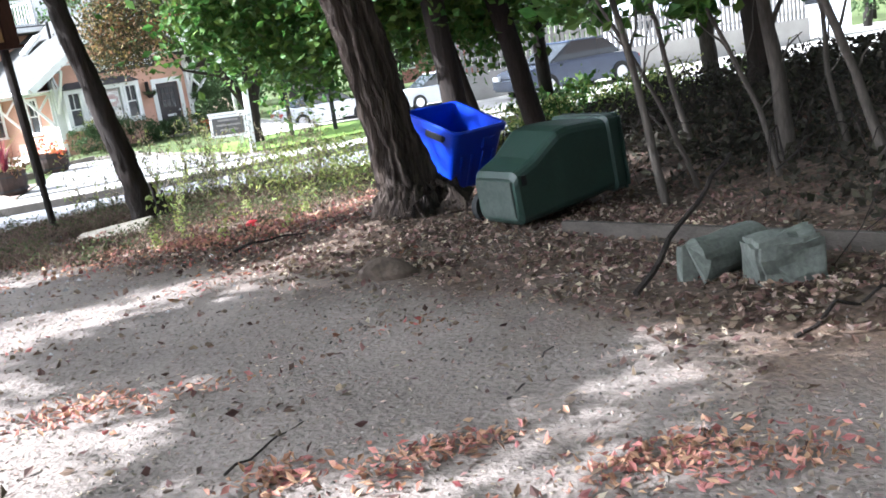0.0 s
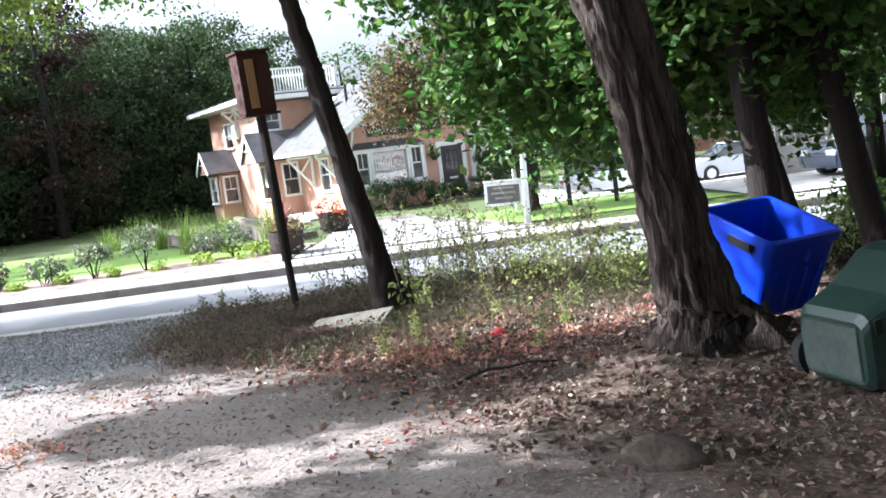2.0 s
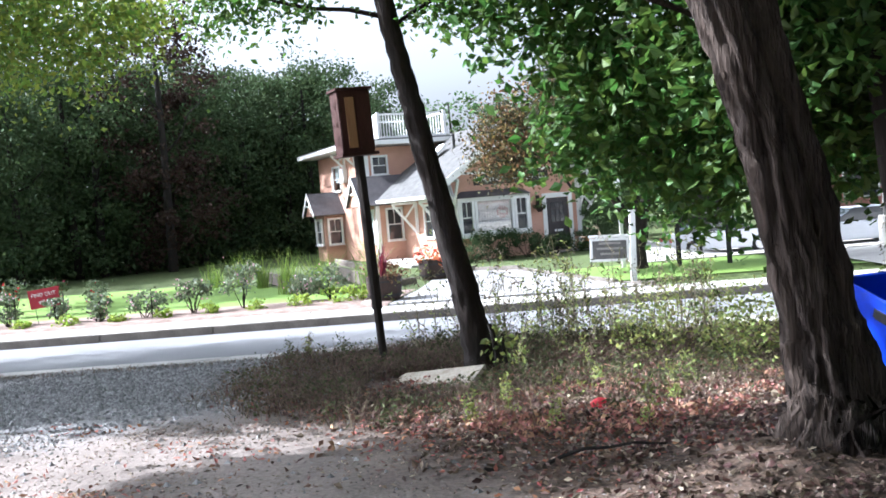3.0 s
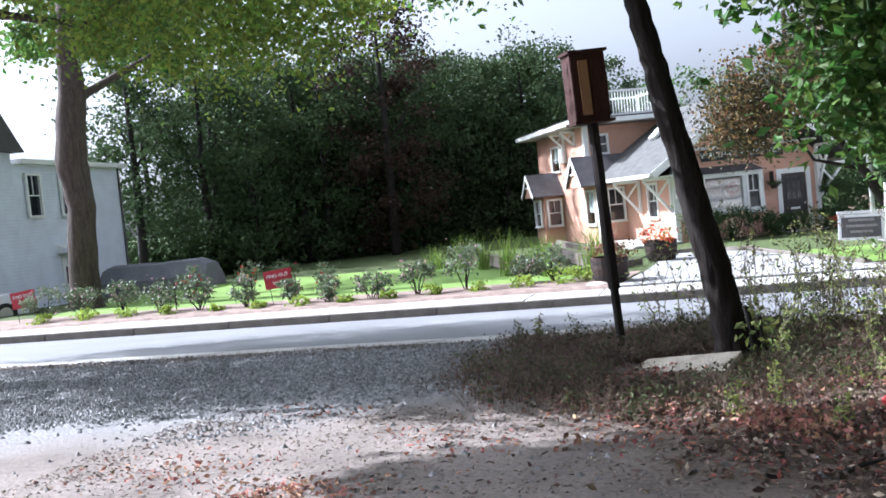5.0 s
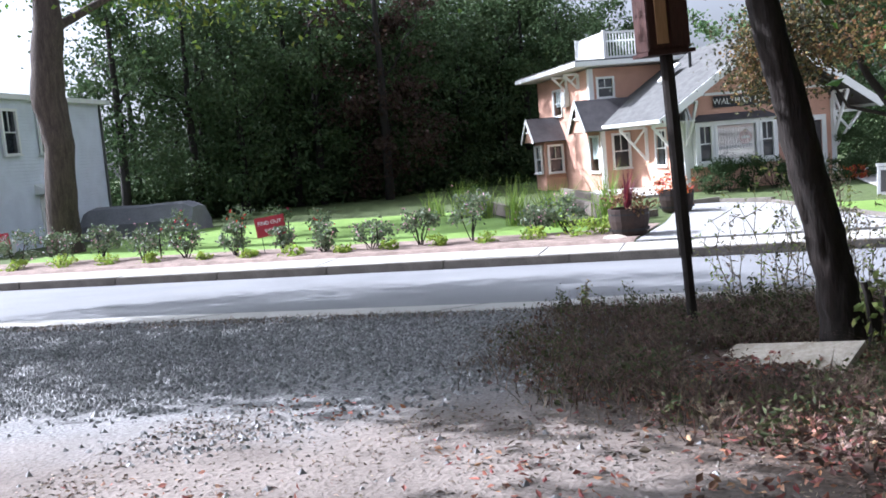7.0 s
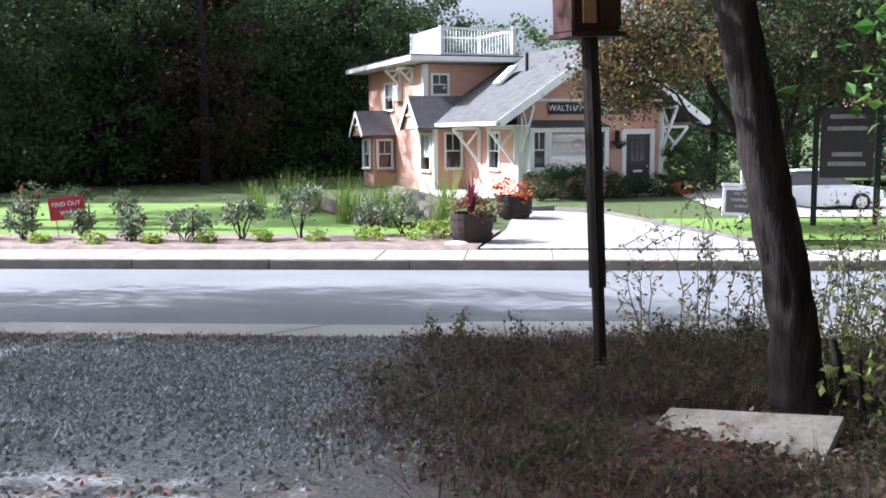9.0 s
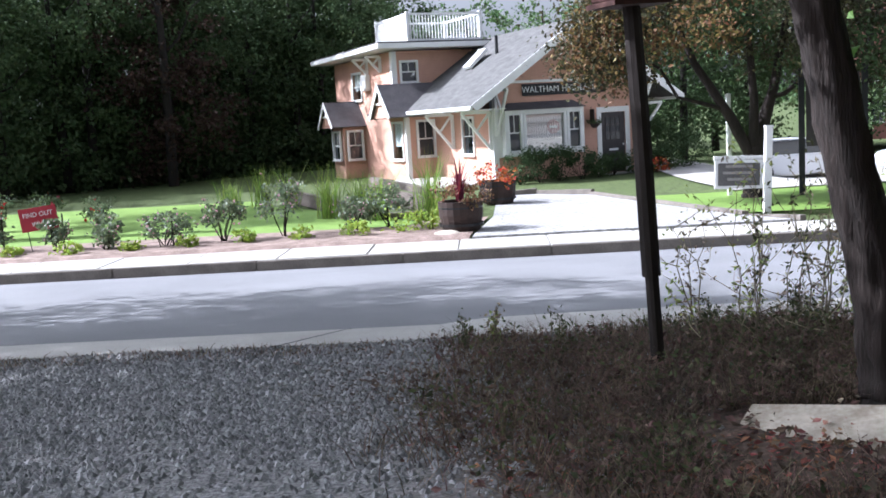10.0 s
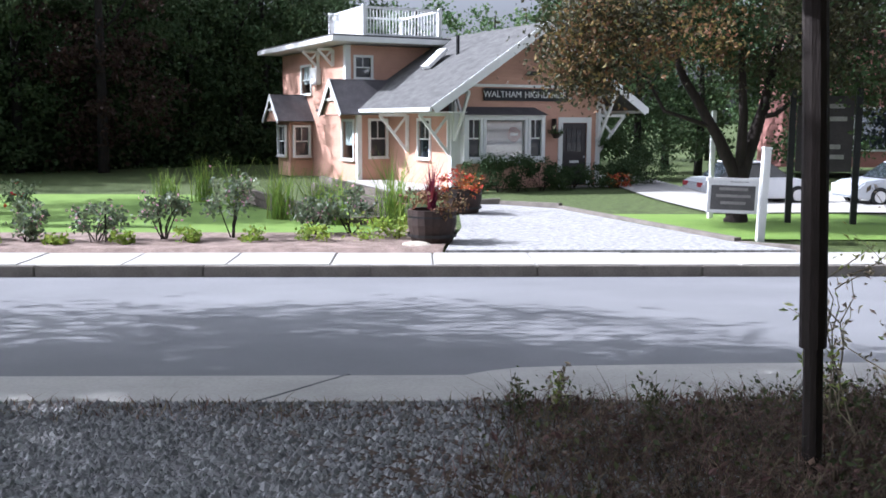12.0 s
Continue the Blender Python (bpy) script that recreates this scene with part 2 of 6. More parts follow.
def add_box(bm, lo, hi, bevel=0.0):
    r = bmesh.ops.create_cube(bm, size=1.0)
    c = [(a + b) / 2 for a, b in zip(lo, hi)]
    s = [abs(b - a) for a, b in zip(lo, hi)]
    for v in r["verts"]:
        v.co = Vector((v.co.x * s[0] + c[0], v.co.y * s[1] + c[1], v.co.z * s[2] + c[2]))
    if bevel:
        es = list({e for v in r["verts"] for e in v.link_edges})
        bmesh.ops.bevel(bm, geom=es, offset=bevel, segments=2, affect="EDGES")
    return bm


def box(lo, hi, bevel=0.0):
    return add_box(bmesh.new(), lo, hi, bevel)


def add_beam(bm, a, b, w, d):
    """A square timber from a to b."""
    a, b = Vector(a), Vector(b)
    q = (b - a).to_track_quat("Z", "Y").to_matrix().to_4x4()
    r = bmesh.ops.create_cube(bm, size=1.0, matrix=Matrix.Translation((a + b) / 2) @ q @ Matrix.Diagonal((w, d, (b - a).length, 1)))
    return r


def prism(pts, lo, hi, axis):
    """A polygon in the plane across axis (given as 2D points), drawn out from lo to hi along it."""
    bm = bmesh.new()
    def at(p, h):
        return {"x": (h, p[0], p[1]), "y": (p[0], h, p[1]), "z": (p[0], p[1], h)}[axis]
    a = [bm.verts.new(at(p, lo)) for p in pts]
    b = [bm.verts.new(at(p, hi)) for p in pts]
    bm.faces.new(a)
    bm.faces.new(b[::-1])
    for i in range(len(pts)):
        j = (i + 1) % len(pts)
        bm.faces.new((a[i], b[i], b[j], a[j]))
    bmesh.ops.recalc_face_normals(bm, faces=bm.faces)
    return bm


def tube(pts, radii, sides=8, rough=0.0, seed=0, caps=True, ridge=0.0):
    """Vertices and faces of a tapered limb along pts."""
    rng = np.random.default_rng(seed)
    pts = [Vector(p) for p in pts]
    vs, fs = [], []
    ph = rng.uniform(0, 6.28)
    for i, p in enumerate(pts):
        d = (pts[min(i + 1, len(pts) - 1)] - pts[max(i - 1, 0)]).normalized()
        x = d.cross(Vector((0.3, 0.9, 0.1))).normalized()
        y = d.cross(x)
        for k in range(sides):
            a = 2 * math.pi * k / sides
            r = radii[i] * (1 + rough * (0.6 * math.sin(5 * a + ph + 0.7 * i) + rng.uniform(-0.7, 0.7)))
            if ridge:
                r *= 1 + ridge * (0.5 - 2.2 * abs(noise.noise(Vector((5.5 * math.cos(a), 5.5 * math.sin(a), 0.2 * i + ph)))))
            vs.append(p + x * (r * math.cos(a)) + y * (r * math.sin(a)))
    for i in range(len(pts) - 1):
        for k in range(sides):
            l = (k + 1) % sides
            fs.append((i * sides + k, i * sides + l, (i + 1) * sides + l, (i + 1) * sides + k))
    if caps:
        fs.append(tuple(range(sides))[::-1])
        fs.append(tuple((len(pts) - 1) * sides + k for k in range(sides)))
    return vs, fs


def join(lists):
    vs, fs = [], []
    for v, f in lists:
        o = len(vs)
        vs.extend(v)
        fs.extend(tuple(i + o for i in q) for q in f)
    return vs, fs


def along(a, b, n, bend=0.0, seed=0):
    """Points from a to b with a little crookedness."""
    rng = np.random.default_rng(seed)
    a, b = np.array(a, float), np.array(b, float)
    t = np.linspace(0, 1, n)[:, None]
    off = np.cumsum(rng.normal(0, 1, (n, 3)), 0)
    off -= off[0] + (off[-1] - off[0]) * t
    return a + (b - a) * t + off * bend * np.linalg.norm(b - a) / n


def leaf_mesh(centres, size, rng, flat=0.0, aspect=0.62, droop=0.0):
    """A pointed, folded leaf of four triangles' worth at each centre."""
    c = np.asarray(centres, float)
    n = len(c)
    d = rng.normal(0, 1, (n, 3))
    d[:, 2] = d[:, 2] * (1 - flat) - droop
    d /= np.linalg.norm(d, axis=1)[:, None]
    s = rng.normal(0, 1, (n, 3))
    s[:, 2] *= (1 - flat)
    s -= d * (s * d).sum(1)[:, None]
    s /= np.linalg.norm(s, axis=1)[:, None] + 1e-9
    nn = np.cross(d, s)
    L = size * rng.uniform(0.6, 1.35, n)[:, None]
    v = np.stack([c - d * L * 0.5, c + s * L * aspect * 0.5 + nn * L * 0.12, c + d * L * 0.5, c - s * L * aspect * 0.5 + nn * L * 0.12], 1)
    i = np.arange(n)[:, None] * 4
    f = np.concatenate([i + [0, 1, 2], i + [0, 2, 3]])
    return v.reshape(-1, 3), f


def blades(bases, height, width, rng, lean=0.35):
    """Curved grass blades: two quads and a tip, one island each."""
    b = np.asarray(bases, float)
    n = len(b)
    h = height * rng.uniform(0.5, 1.4, n)
    az = rng.uniform(0, 2 * math.pi, n)
    out = np.stack([np.cos(az), np.sin(az), 0 * az], 1)
    sd = np.stack([-np.sin(az), np.cos(az), 0 * az], 1)
    ln = lean * rng.uniform(0.2, 1.6, n)
    rows = []
    for k, (fh, w) in enumerate(((0, 1), (0.55, 0.8), (1.0, 0.05))):
        p = b + out * (ln * h * fh ** 2)[:, None] + np.array([0, 0, 1]) * (h * fh)[:, None]
        rows += [p - sd * width * w / 2, p + sd * width * w / 2]
    v = np.stack(rows, 1)
    i = np.arange(n)[:, None] * 6
    f = [i + [0, 1, 3, 2], i + [2, 3, 5, 4]]
    return v.reshape(-1, 3), np.concatenate(f)


def sstep(a, b, x):
    t = min(1.0, max(0.0, (x - a) / (b - a)))
    return t * t * (3 - 2 * t)


# ---- lie of the land ----
Y_EDGE, Y_ROAD, Y_KERB, Y_WALK, Y_BED = 1.28, 2.15, 9.76, 11.15, 12.4


def ground_z(x, y):
    """Height of the natural ground."""
    lot = -0.175 * sstep(-5.0, -0.4, y)
    lot += 0.42 * sstep(4.2, 8.0, x) * sstep(1.2, -2.5, y)
    lot += 0.06 * math.exp(-((x - 0.9) ** 2 + (y + 0.3) ** 2) / 1.6)
    lot += 0.12 * math.exp(-((x - 2.9) ** 2 + (y + 4.65) ** 2) / 0.35)
    if y < Y_EDGE:
        return lot + 0.02 * noise.noise(Vector((x * 0.7, y * 0.7, 0)))
    if y < Y_KERB:
        return -0.19 + (-0.86 + 0.19) * (y - Y_EDGE) / (Y_KERB - Y_EDGE) - 0.06
    far = -0.69 - 0.14 * sstep(13, 26, y)
    far += 0.04 * noise.noise(Vector((x * 0.15, y * 0.15, 3))) * sstep(13, 16, y)
    if y < Y_BED:
        far -= 0.05
    return far - 0.5 * sstep(-20, -32, x) * sstep(14, 24, y) - 0.65 * sstep(6.5, 10, x) * sstep(17, 26, y)


def road_z(y):
    return -0.20 + (-0.86 + 0.20) * (y - Y_EDGE) / (Y_KERB - Y_EDGE)


def grid_sheet(name, xs, ys, zf, material, label, category, thick=0.0):
    vs = [(x, y, zf(x, y)) for y in ys for x in xs]
    w = len(xs)
    fs = [(j * w + i, j * w + i + 1, (j + 1) * w + i + 1, (j + 1) * w + i) for j in range(len(ys) - 1) for i in range(w - 1)]
    ob = raw(name, vs, fs, material, smooth=True)
    return tagged(ob, label, category, kind="structure")


def ground_material():
    """Dirt, with gravel towards the driveway, leaf mould under the trees, soil and grass across the road."""
    m = mat("ground_cover", (0.255, 0.215, 0.19), (0.125, 0.103, 0.09), 0.95, 1.4, 34, 1.0, bump_dist=0.035)
    n, ln = m.node_tree.nodes, m.node_tree.links
    bs = n["Principled BSDF"]
    first = bs.inputs["Base Color"].links[0].from_socket
    tc = n.new("ShaderNodeTexCoord")
    sp = n.new("ShaderNodeSeparateXYZ")
    ln.new(tc.outputs["Object"], sp.inputs[0])
    nz = n.new("ShaderNodeTexNoise")
    nz.inputs["Scale"].default_value, nz.inputs["Detail"].default_value = 1.3, 6
    ln.new(tc.outputs["Object"], nz.inputs["Vector"])

    def mask(expr, lo, hi):
        """expr: weights of x, y and noise."""
        acc = None
        for sock, w in ((sp.outputs[0], expr[0]), (sp.outputs[1], expr[1]), (nz.outputs[0], expr[2])):
            k = n.new("ShaderNodeMath")
            k.operation = "MULTIPLY_ADD"
            k.inputs[1].default_value = w
            ln.new(sock, k.inputs[0])
            if acc is None:
                k.inputs[2].default_value = 0
            else:
                ln.new(acc, k.inputs[2])
            acc = k.outputs[0]
        r = n.new("ShaderNodeMapRange")
        r.inputs[1].default_value, r.inputs[2].default_value = lo, hi
        ln.new(acc, r.inputs[0])
        return r.outputs[0]

    def layer(base, col_a, col_b, scale, fac):
        t = n.new("ShaderNodeTexNoise")
        t.inputs["Scale"].default_value, t.inputs["Detail"].default_value = scale, 5
        ln.new(tc.outputs["Object"], t.inputs["Vector"])
        r = n.new("ShaderNodeValToRGB")
        r.color_ramp.elements[0].position, r.color_ramp.elements[1].position = 0.35, 0.65
        r.color_ramp.elements[0].color, r.color_ramp.elements[1].color = (*col_a, 1), (*col_b, 1)
        ln.new(t.outputs[0], r.inputs[0])
        x = n.new("ShaderNodeMix")
        x.data_type = "RGBA"
        ln.new(fac, x.inputs[0])
        ln.new(base, x.inputs[6])
        ln.new(r.outputs[0], x.inputs[7])
        return x.outputs[2]

    c = layer(first, (0.12, 0.115, 0.115), (0.30, 0.29, 0.285), 48, mask((-0.55, 1.0, 2.0), -1.2, 0.2))
    c = layer(c, (0.085, 0.055, 0.04), (0.20, 0.13, 0.09), 22, mask((1.0, 0.16, 1.6), 1.9, 2.8))
    # bank soil, with the deep shade there put into its colour
    c = layer(c, (0.05, 0.035, 0.025), (0.11, 0.078, 0.055), 18, mask((1.0, 0.0, 1.0), 4.6, 6.0))
    c = layer(c, (0.05, 0.035, 0.027), (0.125, 0.085, 0.062), 24, mask((1.6, 1.0, 1.8), -3.1, -1.7))
    c = layer(c, (0.045, 0.06, 0.02), (0.09, 0.12, 0.035), 6, mask((0, 1.0, 0), 9.7, 9.8))
    ln.new(c, bs.inputs["Base Color"])
    return m


M_GROUND = ground_material()
near_x = list(np.linspace(-14, 14, 141))
gx = [-900, -400, -200, -110, -70, -50, -40, -32, -26, -20, -17] + near_x + [17, 20, 26, 32, 40, 50, 70, 110, 200, 400, 900]
gy = [-900, -300, -120, -60, -35, -22, -18] + list(np.linspace(-15, 1.2, 100)) + [1.28, 1.281, 3, 5, 7, 9.0, 9.755, 9.85, 11, 12.39, 12.41] + list(np.linspace(13, 30, 35)) + [34, 40, 50, 70, 110, 200, 400, 900]
grid_sheet("ground", gx, gy, ground_z, M_GROUND, "bare trodden dirt, gravel and leaf mould ground", "ground")
rx = [-300, -120, -60, -40, -30] + list(np.linspace(-24, 24, 49)) + [30, 40, 60, 120, 300]
grid_sheet("road", rx, list(np.linspace(Y_EDGE + 0.05, Y_KERB + 0.02, 14)), lambda x, y: road_z(y), M_ASPHALT, "worn grey asphalt road with pale patches", "road")

# far kerb and pavement, in cast lengths
def cast_row(name, part_name, y0, y1, ztop, zbot, x0, x1, step, material, label, category):
    host = tagged(raw(name, [(x0, y0 + .03, zbot), (x1, y0 + .03, zbot), (x1, y1 - .03, zbot), (x0, y1 - .03, zbot), (x0, y0 + .03, ztop - .03), (x1, y0 + .03, ztop - .03), (x1, y1 - .03, ztop - .03), (x0, y1 - .03, ztop - .03)],
                      [(3, 2, 1, 0), (4, 5, 6, 7), (0, 1, 5, 4), (1, 2, 6, 5), (2, 3, 7, 6), (3, 0, 4, 7)], material), label, category, kind="structure")
    bm = box((0, y0, zbot), (step - 0.012, y1, ztop), 0.012)
    first = part(part_name, bm, material, host)
    first.location.x = x0
    k = 1
    while x0 + (k + 1) * step <= x1 + 1e-6:
        o = first.copy()
        scene.collection.objects.link(o)
        o.location.x = x0 + k * step
        o.rotation_euler.x = 0.0003 * math.sin(k * 2.1)
        k += 1
    return host


cast_row("kerb", "kerb_stone", Y_KERB, Y_KERB + 0.11, -0.70, -1.05, -60, 60, 2.4, M_KERB, "worn concrete kerb with darker road face", "kerb")
cast_row("pavement", "paving_slab", Y_KERB + 0.11, Y_WALK, -0.693, -0.95, -60, 60, 1.5, M_CONC, "pale concrete pavement with scored joints", "pavement")

# concrete apron on the near side, widening into a rounded flare
apron = [(-60, Y_EDGE), (3.2, Y_EDGE), (6.5, 1.6), (6.5, 2.55)]
flare = [(0.5, 2.46), (-0.7, 2.38), (-1.05, 2.32), (-1.25, 2.2), (-1.4, 2.06), (-60, 2.1)]
bm = prism([(x, y) for x, y in apron + flare], 0, 1, "z")
for v in bm.verts:
    v.co.z = (road_z(v.co.y) + 0.02) if v.co.z > 0.5 else -0.7
tagged(part("pavement", bm, M_CONC), "flush pale concrete apron strip with a rounded flare", "pavement", kind="structure")
for x in (-8.6, -5.6, -2.6, 0.4, 3.4):
    bm = bmesh.new()
    add_beam(bm, (x, Y_EDGE + 0.01, road_z(Y_EDGE) + 0.016), (x + 0.45, 2.1, road_z(2.1) + 0.016), 0.018, 0.012)
    tagged(part("trim", bm, M_BLACK), "dark tar joint across the apron", "joint", kind="structure")

# pale gravel drive to the house
bm = prism([(-1.3, Y_WALK + 0.01), (4.3, Y_WALK + 0.01), (3.6, 12.3), (1.6, 19.2), (0.3, 20.6), (-0.75, 20.6), (-0.9, 14.5)], 0, 1, "z")
for v in bm.verts:
    v.co.z = ground_z(v.co.x, 13.0 if v.co.y < 13 else v.co.y) + 0.035 if v.co.z > 0.5 else -1.2
bmesh.ops.subdivide_edges(bm, edges=bm.edges[:], cuts=1)
tagged(part("road", bm, M_DRIVE), "pale crushed-stone driveway sloping up to the house", "driveway", kind="structure")
for a, b in (((4.45, 11.25), (3.75, 12.35)), ((3.75, 12.35), (1.7, 19.3)), ((1.7, 19.3), (0.35, 20.75)), ((0.35, 20.75), (-0.8, 20.75))):
    bm = bmesh.new()
    add_beam(bm, (*a, -0.68), (*b, -0.74), 0.14, 0.16)
    tagged(part("trim", bm, M_KERB), "low grey stone edging beside the driveway", "edging", kind="structure")

# lawn and planting bed
LAWN = [(-17.5, 13.2), (-1.9, 13.3), (-3.2, 15.5), (-5.2, 18.5), (-8.5, 24.5), (-20, 24.5)]
def lawn_sheet(name, poly, material, lift, label, category):
    bm = bmesh.new()
    bm.faces.new([bm.verts.new((x, y, 0)) for x, y in poly])
    bmesh.ops.triangulate(bm, faces=bm.faces[:])
    for _ in range(4):
        bmesh.ops.subdivide_edges(bm, edges=bm.edges[:], cuts=1, use_grid_fill=True)
    for v in bm.verts:
        v.co.z = ground_z(v.co.x, max(v.co.y, 12.5)) + lift if v.co.y > Y_WALK + 0.05 else -0.702
    return tagged(part(name, bm, material), label, category, kind="structure")


lawn_sheet("ground", LAWN, M_LAWN, 0.03, "bright mown green lawn", "lawn")
lawn_sheet("ground", [(2.4, 17.5), (3.9, 12.6), (9.4, 12.4), (8.2, 17.4)], M_LAWN, 0.03, "mown green lawn beside the driveway", "lawn")
lawn_sheet("ground", [(-30, Y_WALK + .01), (-1.35, Y_WALK + .01), (-1.0, 14.4), (-2.2, 14.6), (-2.6, 13.5), (-17, 13.5), (-30, 14)], M_MULCH, 0.045, "planting bed of dark shredded mulch", "flower bed")


# ---- house ----
HO, HZ = Vector((-0.714, 26.87, 0)), -0.86
HROT = 26.0
house = empty("house", pose(HO.x, HO.y, HZ, 0, 0, HROT), "salmon clapboard former station house with grey roof, white brackets and trim", "house")
Z = lambda z: z - HZ   # heights measured from the house's own base


def roof_slab(name, a, b, c, d, t, material, parent, label=""):
    """A sloping slab with top corners a, b, c, d and thickness t."""
    top = [Vector(p) for p in (a, b, c, d)]
    n = (top[1] - top[0]).cross(top[3] - top[0]).normalized()
    if n.z < 0:
        n = -n
    vs = top + [p - n * t for p in top]
    fs = [(0, 1, 2, 3), (7, 6, 5, 4), (0, 4, 5, 1), (1, 5, 6, 2), (2, 6, 7, 3), (3, 7, 4, 0)]
    bm = bmesh.new()
    bv = [bm.verts.new(v) for v in vs]
    for f in fs:
        bm.faces.new([bv[i] for i in f])
    bmesh.ops.recalc_face_normals(bm, faces=bm.faces)
    return part(name, bm, material, parent, label)


def wall_with_holes(name, axis, at, thick, lo, hi, z0, z1, holes, material, parent, gable=None):
    """An upright wall across `axis` at `at`, cut into strips round rectangular holes (a0, a1, z0, z1)."""
    bm = bmesh.new()
    cuts = sorted({lo, hi, *[h[0] for h in holes], *[h[1] for h in holes]})
    for a, b in zip(cuts, cuts[1:]):
        spans, z = [], z0
        for h in sorted((h for h in holes if h[0] <= a + 1e-6 and h[1] >= b - 1e-6), key=lambda h: h[2]):
            spans.append((z, h[2]))
            z = h[3]
        spans.append((z, z1))
        for s, e in spans:
            if e - s > 1e-4:
                if axis == "y":
                    add_box(bm, (a, at, s), (b, at + thick, e))
                else:
                    add_box(bm, (at, a, s), (at + thick, b, e))
    if gable:
        (p0, p1, p2) = gable
        g = prism(gable, at, at + thick, axis)
        tmp = bpy.data.meshes.new("tmp")
        g.to_mesh(tmp)
        g.free()
        bm.from_mesh(tmp)
        bpy.data.meshes.remove(tmp)
    return part(name, bm, material, parent)


def window(axis, at, a0, a1, z0, z1, parent, out=-1, bars=(1, 1), curtain=False, frame=0.09):
    """A framed window set in a wall across axis; out: the side that faces outdoors."""
    def bx(lo, hi):
        (al, dl, zl), (ah, dh, zh) = lo, hi
        d0, d1 = sorted((at + out * dl, at + out * dh))
        return ((al, d0, zl), (ah, d1, zh)) if axis == "y" else ((d0, al, zl), (d1, ah, zh))
    bm = bmesh.new()
    for lo, hi in (((a0 - frame, -0.04, z0 - frame), (a0, 0.05, z1 + frame)), ((a1, -0.04, z0 - frame), (a1 + frame, 0.05, z1 + frame)),
                   ((a0, -0.04, z1), (a1, 0.047, z1 + frame)), ((a0, -0.04, z0 - frame), (a1, 0.047, z0))):
        add_box(bm, *bx(lo, hi))
    w = part("window", bm, M_WHITE, parent)
    bm = bmesh.new()
    mid = (z0 + z1) / 2
    for k in range(1, bars[0] + 1):
        zz = z0 + (z1 - z0) * k / (bars[0] + 1)
        add_box(bm, *bx((a0, -0.07, zz - 0.022), (a1, -0.015, zz + 0.022)))
    for k in range(1, bars[1] + 1):
        aa = a0 + (a1 - a0) * k / (bars[1] + 1)
        add_box(bm, *bx((aa - 0.012, -0.068, mid), (aa + 0.012, -0.017, z1)))
    part("sash", bm, M_WHITE, w)
    part("pane", box(*bx((a0, -0.06, z0), (a1, -0.05, z1))), (M_PLATE if curtain == 2 else M_CLEAR) if curtain else M_GLASS, w)
    part("sill", box(*bx((a0 - frame - 0.03, 0.051, z0 - frame - 0.01), (a1 + frame + 0.03, 0.1, z0 - frame + 0.035))), M_WHITE, w)
    if curtain:
        part("curtain", box(*bx((a0 + 0.01, -0.1, z0 + (0.35 if curtain == 1 else 0.02) * (z1 - z0)), (a1 - 0.01, -0.09, z1))), M_CURTAIN, w, "half-drawn white curtain")
    return w


W1, V1, EAVE, APEX = 5.75, 7.6, Z(2.05), Z(4.45)
# front gable wall with the door and bay openings
wall_with_holes("wall", "y", 0, 0.18, 0, W1, 0, EAVE, [(0.42, 3.22, Z(0.18), Z(1.45)), (4.23, 5.22, 0.06, Z(1.31))], M_SIDING, house,
                gable=[(0, EAVE), (W1, EAVE), (W1 / 2, APEX - 0.12)])
wall_with_holes("wall", "x", 0, 0.18, 0.18, 4.9, 0, EAVE, [(1.55, 2.4, Z(0.15), Z(1.37))], M_SIDING, house)
wall_with_holes("wall", "x", W1 - 0.18, 0.18, 0.18, V1, 0, EAVE, [], M_SIDING, house)
# bump with the wide window and its side
wall_with_holes("wall", "y", 4.9, 0.18, -1.2, 0.18, 0, Z(1.62), [(-0.72, -0.12, Z(0.1), Z(1.36))], M_SIDING, house)
wall_with_holes("wall", "x", -1.2, 0.18, 5.08, 13.4, 0, Z(1.62), [(5.3, 6.35, Z(0.0), Z(1.34))], M_SIDING, house)
# upper storey
wall_with_holes("wall", "y", 6.0, 0.18, -1.2, 4.6, Z(1.62), Z(4.1), [(-0.82, -0.22, Z(2.95), Z(3.66))], M_SIDING, house)
wall_with_holes("wall", "x", -1.2, 0.18, 6.18, 13.4, Z(1.62), Z(4.1), [(9.75, 10.85, Z(2.45), Z(3.5))], M_SIDING, house)
part("wall", box((-1.2, 13.22, 0), (W1, 13.4, Z(4.1))), M_SIDING, house)
part("wall", box((4.42, 6.18, Z(1.62)), (4.6, 13.22, Z(4.1))), M_SIDING, house)
# corner boards and frieze
for lo, hi in (((-0.03, -0.03, 0), (0.16, 0.0, EAVE)), ((-0.03, 0, 0), (0, 0.16, EAVE)), ((W1 - 0.16, -0.03, 0), (W1 + 0.02, 0, EAVE)),
               ((-1.23, 5.97, Z(1.62)), (-1.02, 6.0, Z(4.1))), ((-1.23, 6.0, Z(1.62)), (-1.2, 6.18, Z(4.1))), ((-1.23, 4.87, 0), (-1.06, 4.9, Z(1.6))), ((-1.23, 4.9, 0), (-1.2, 5.06, Z(1.6))),
               ((0, -0.025, Z(2.46)), (W1, 0, Z(2.55)))):
    part("trim_board", box(lo, hi), M_WHITE, house)
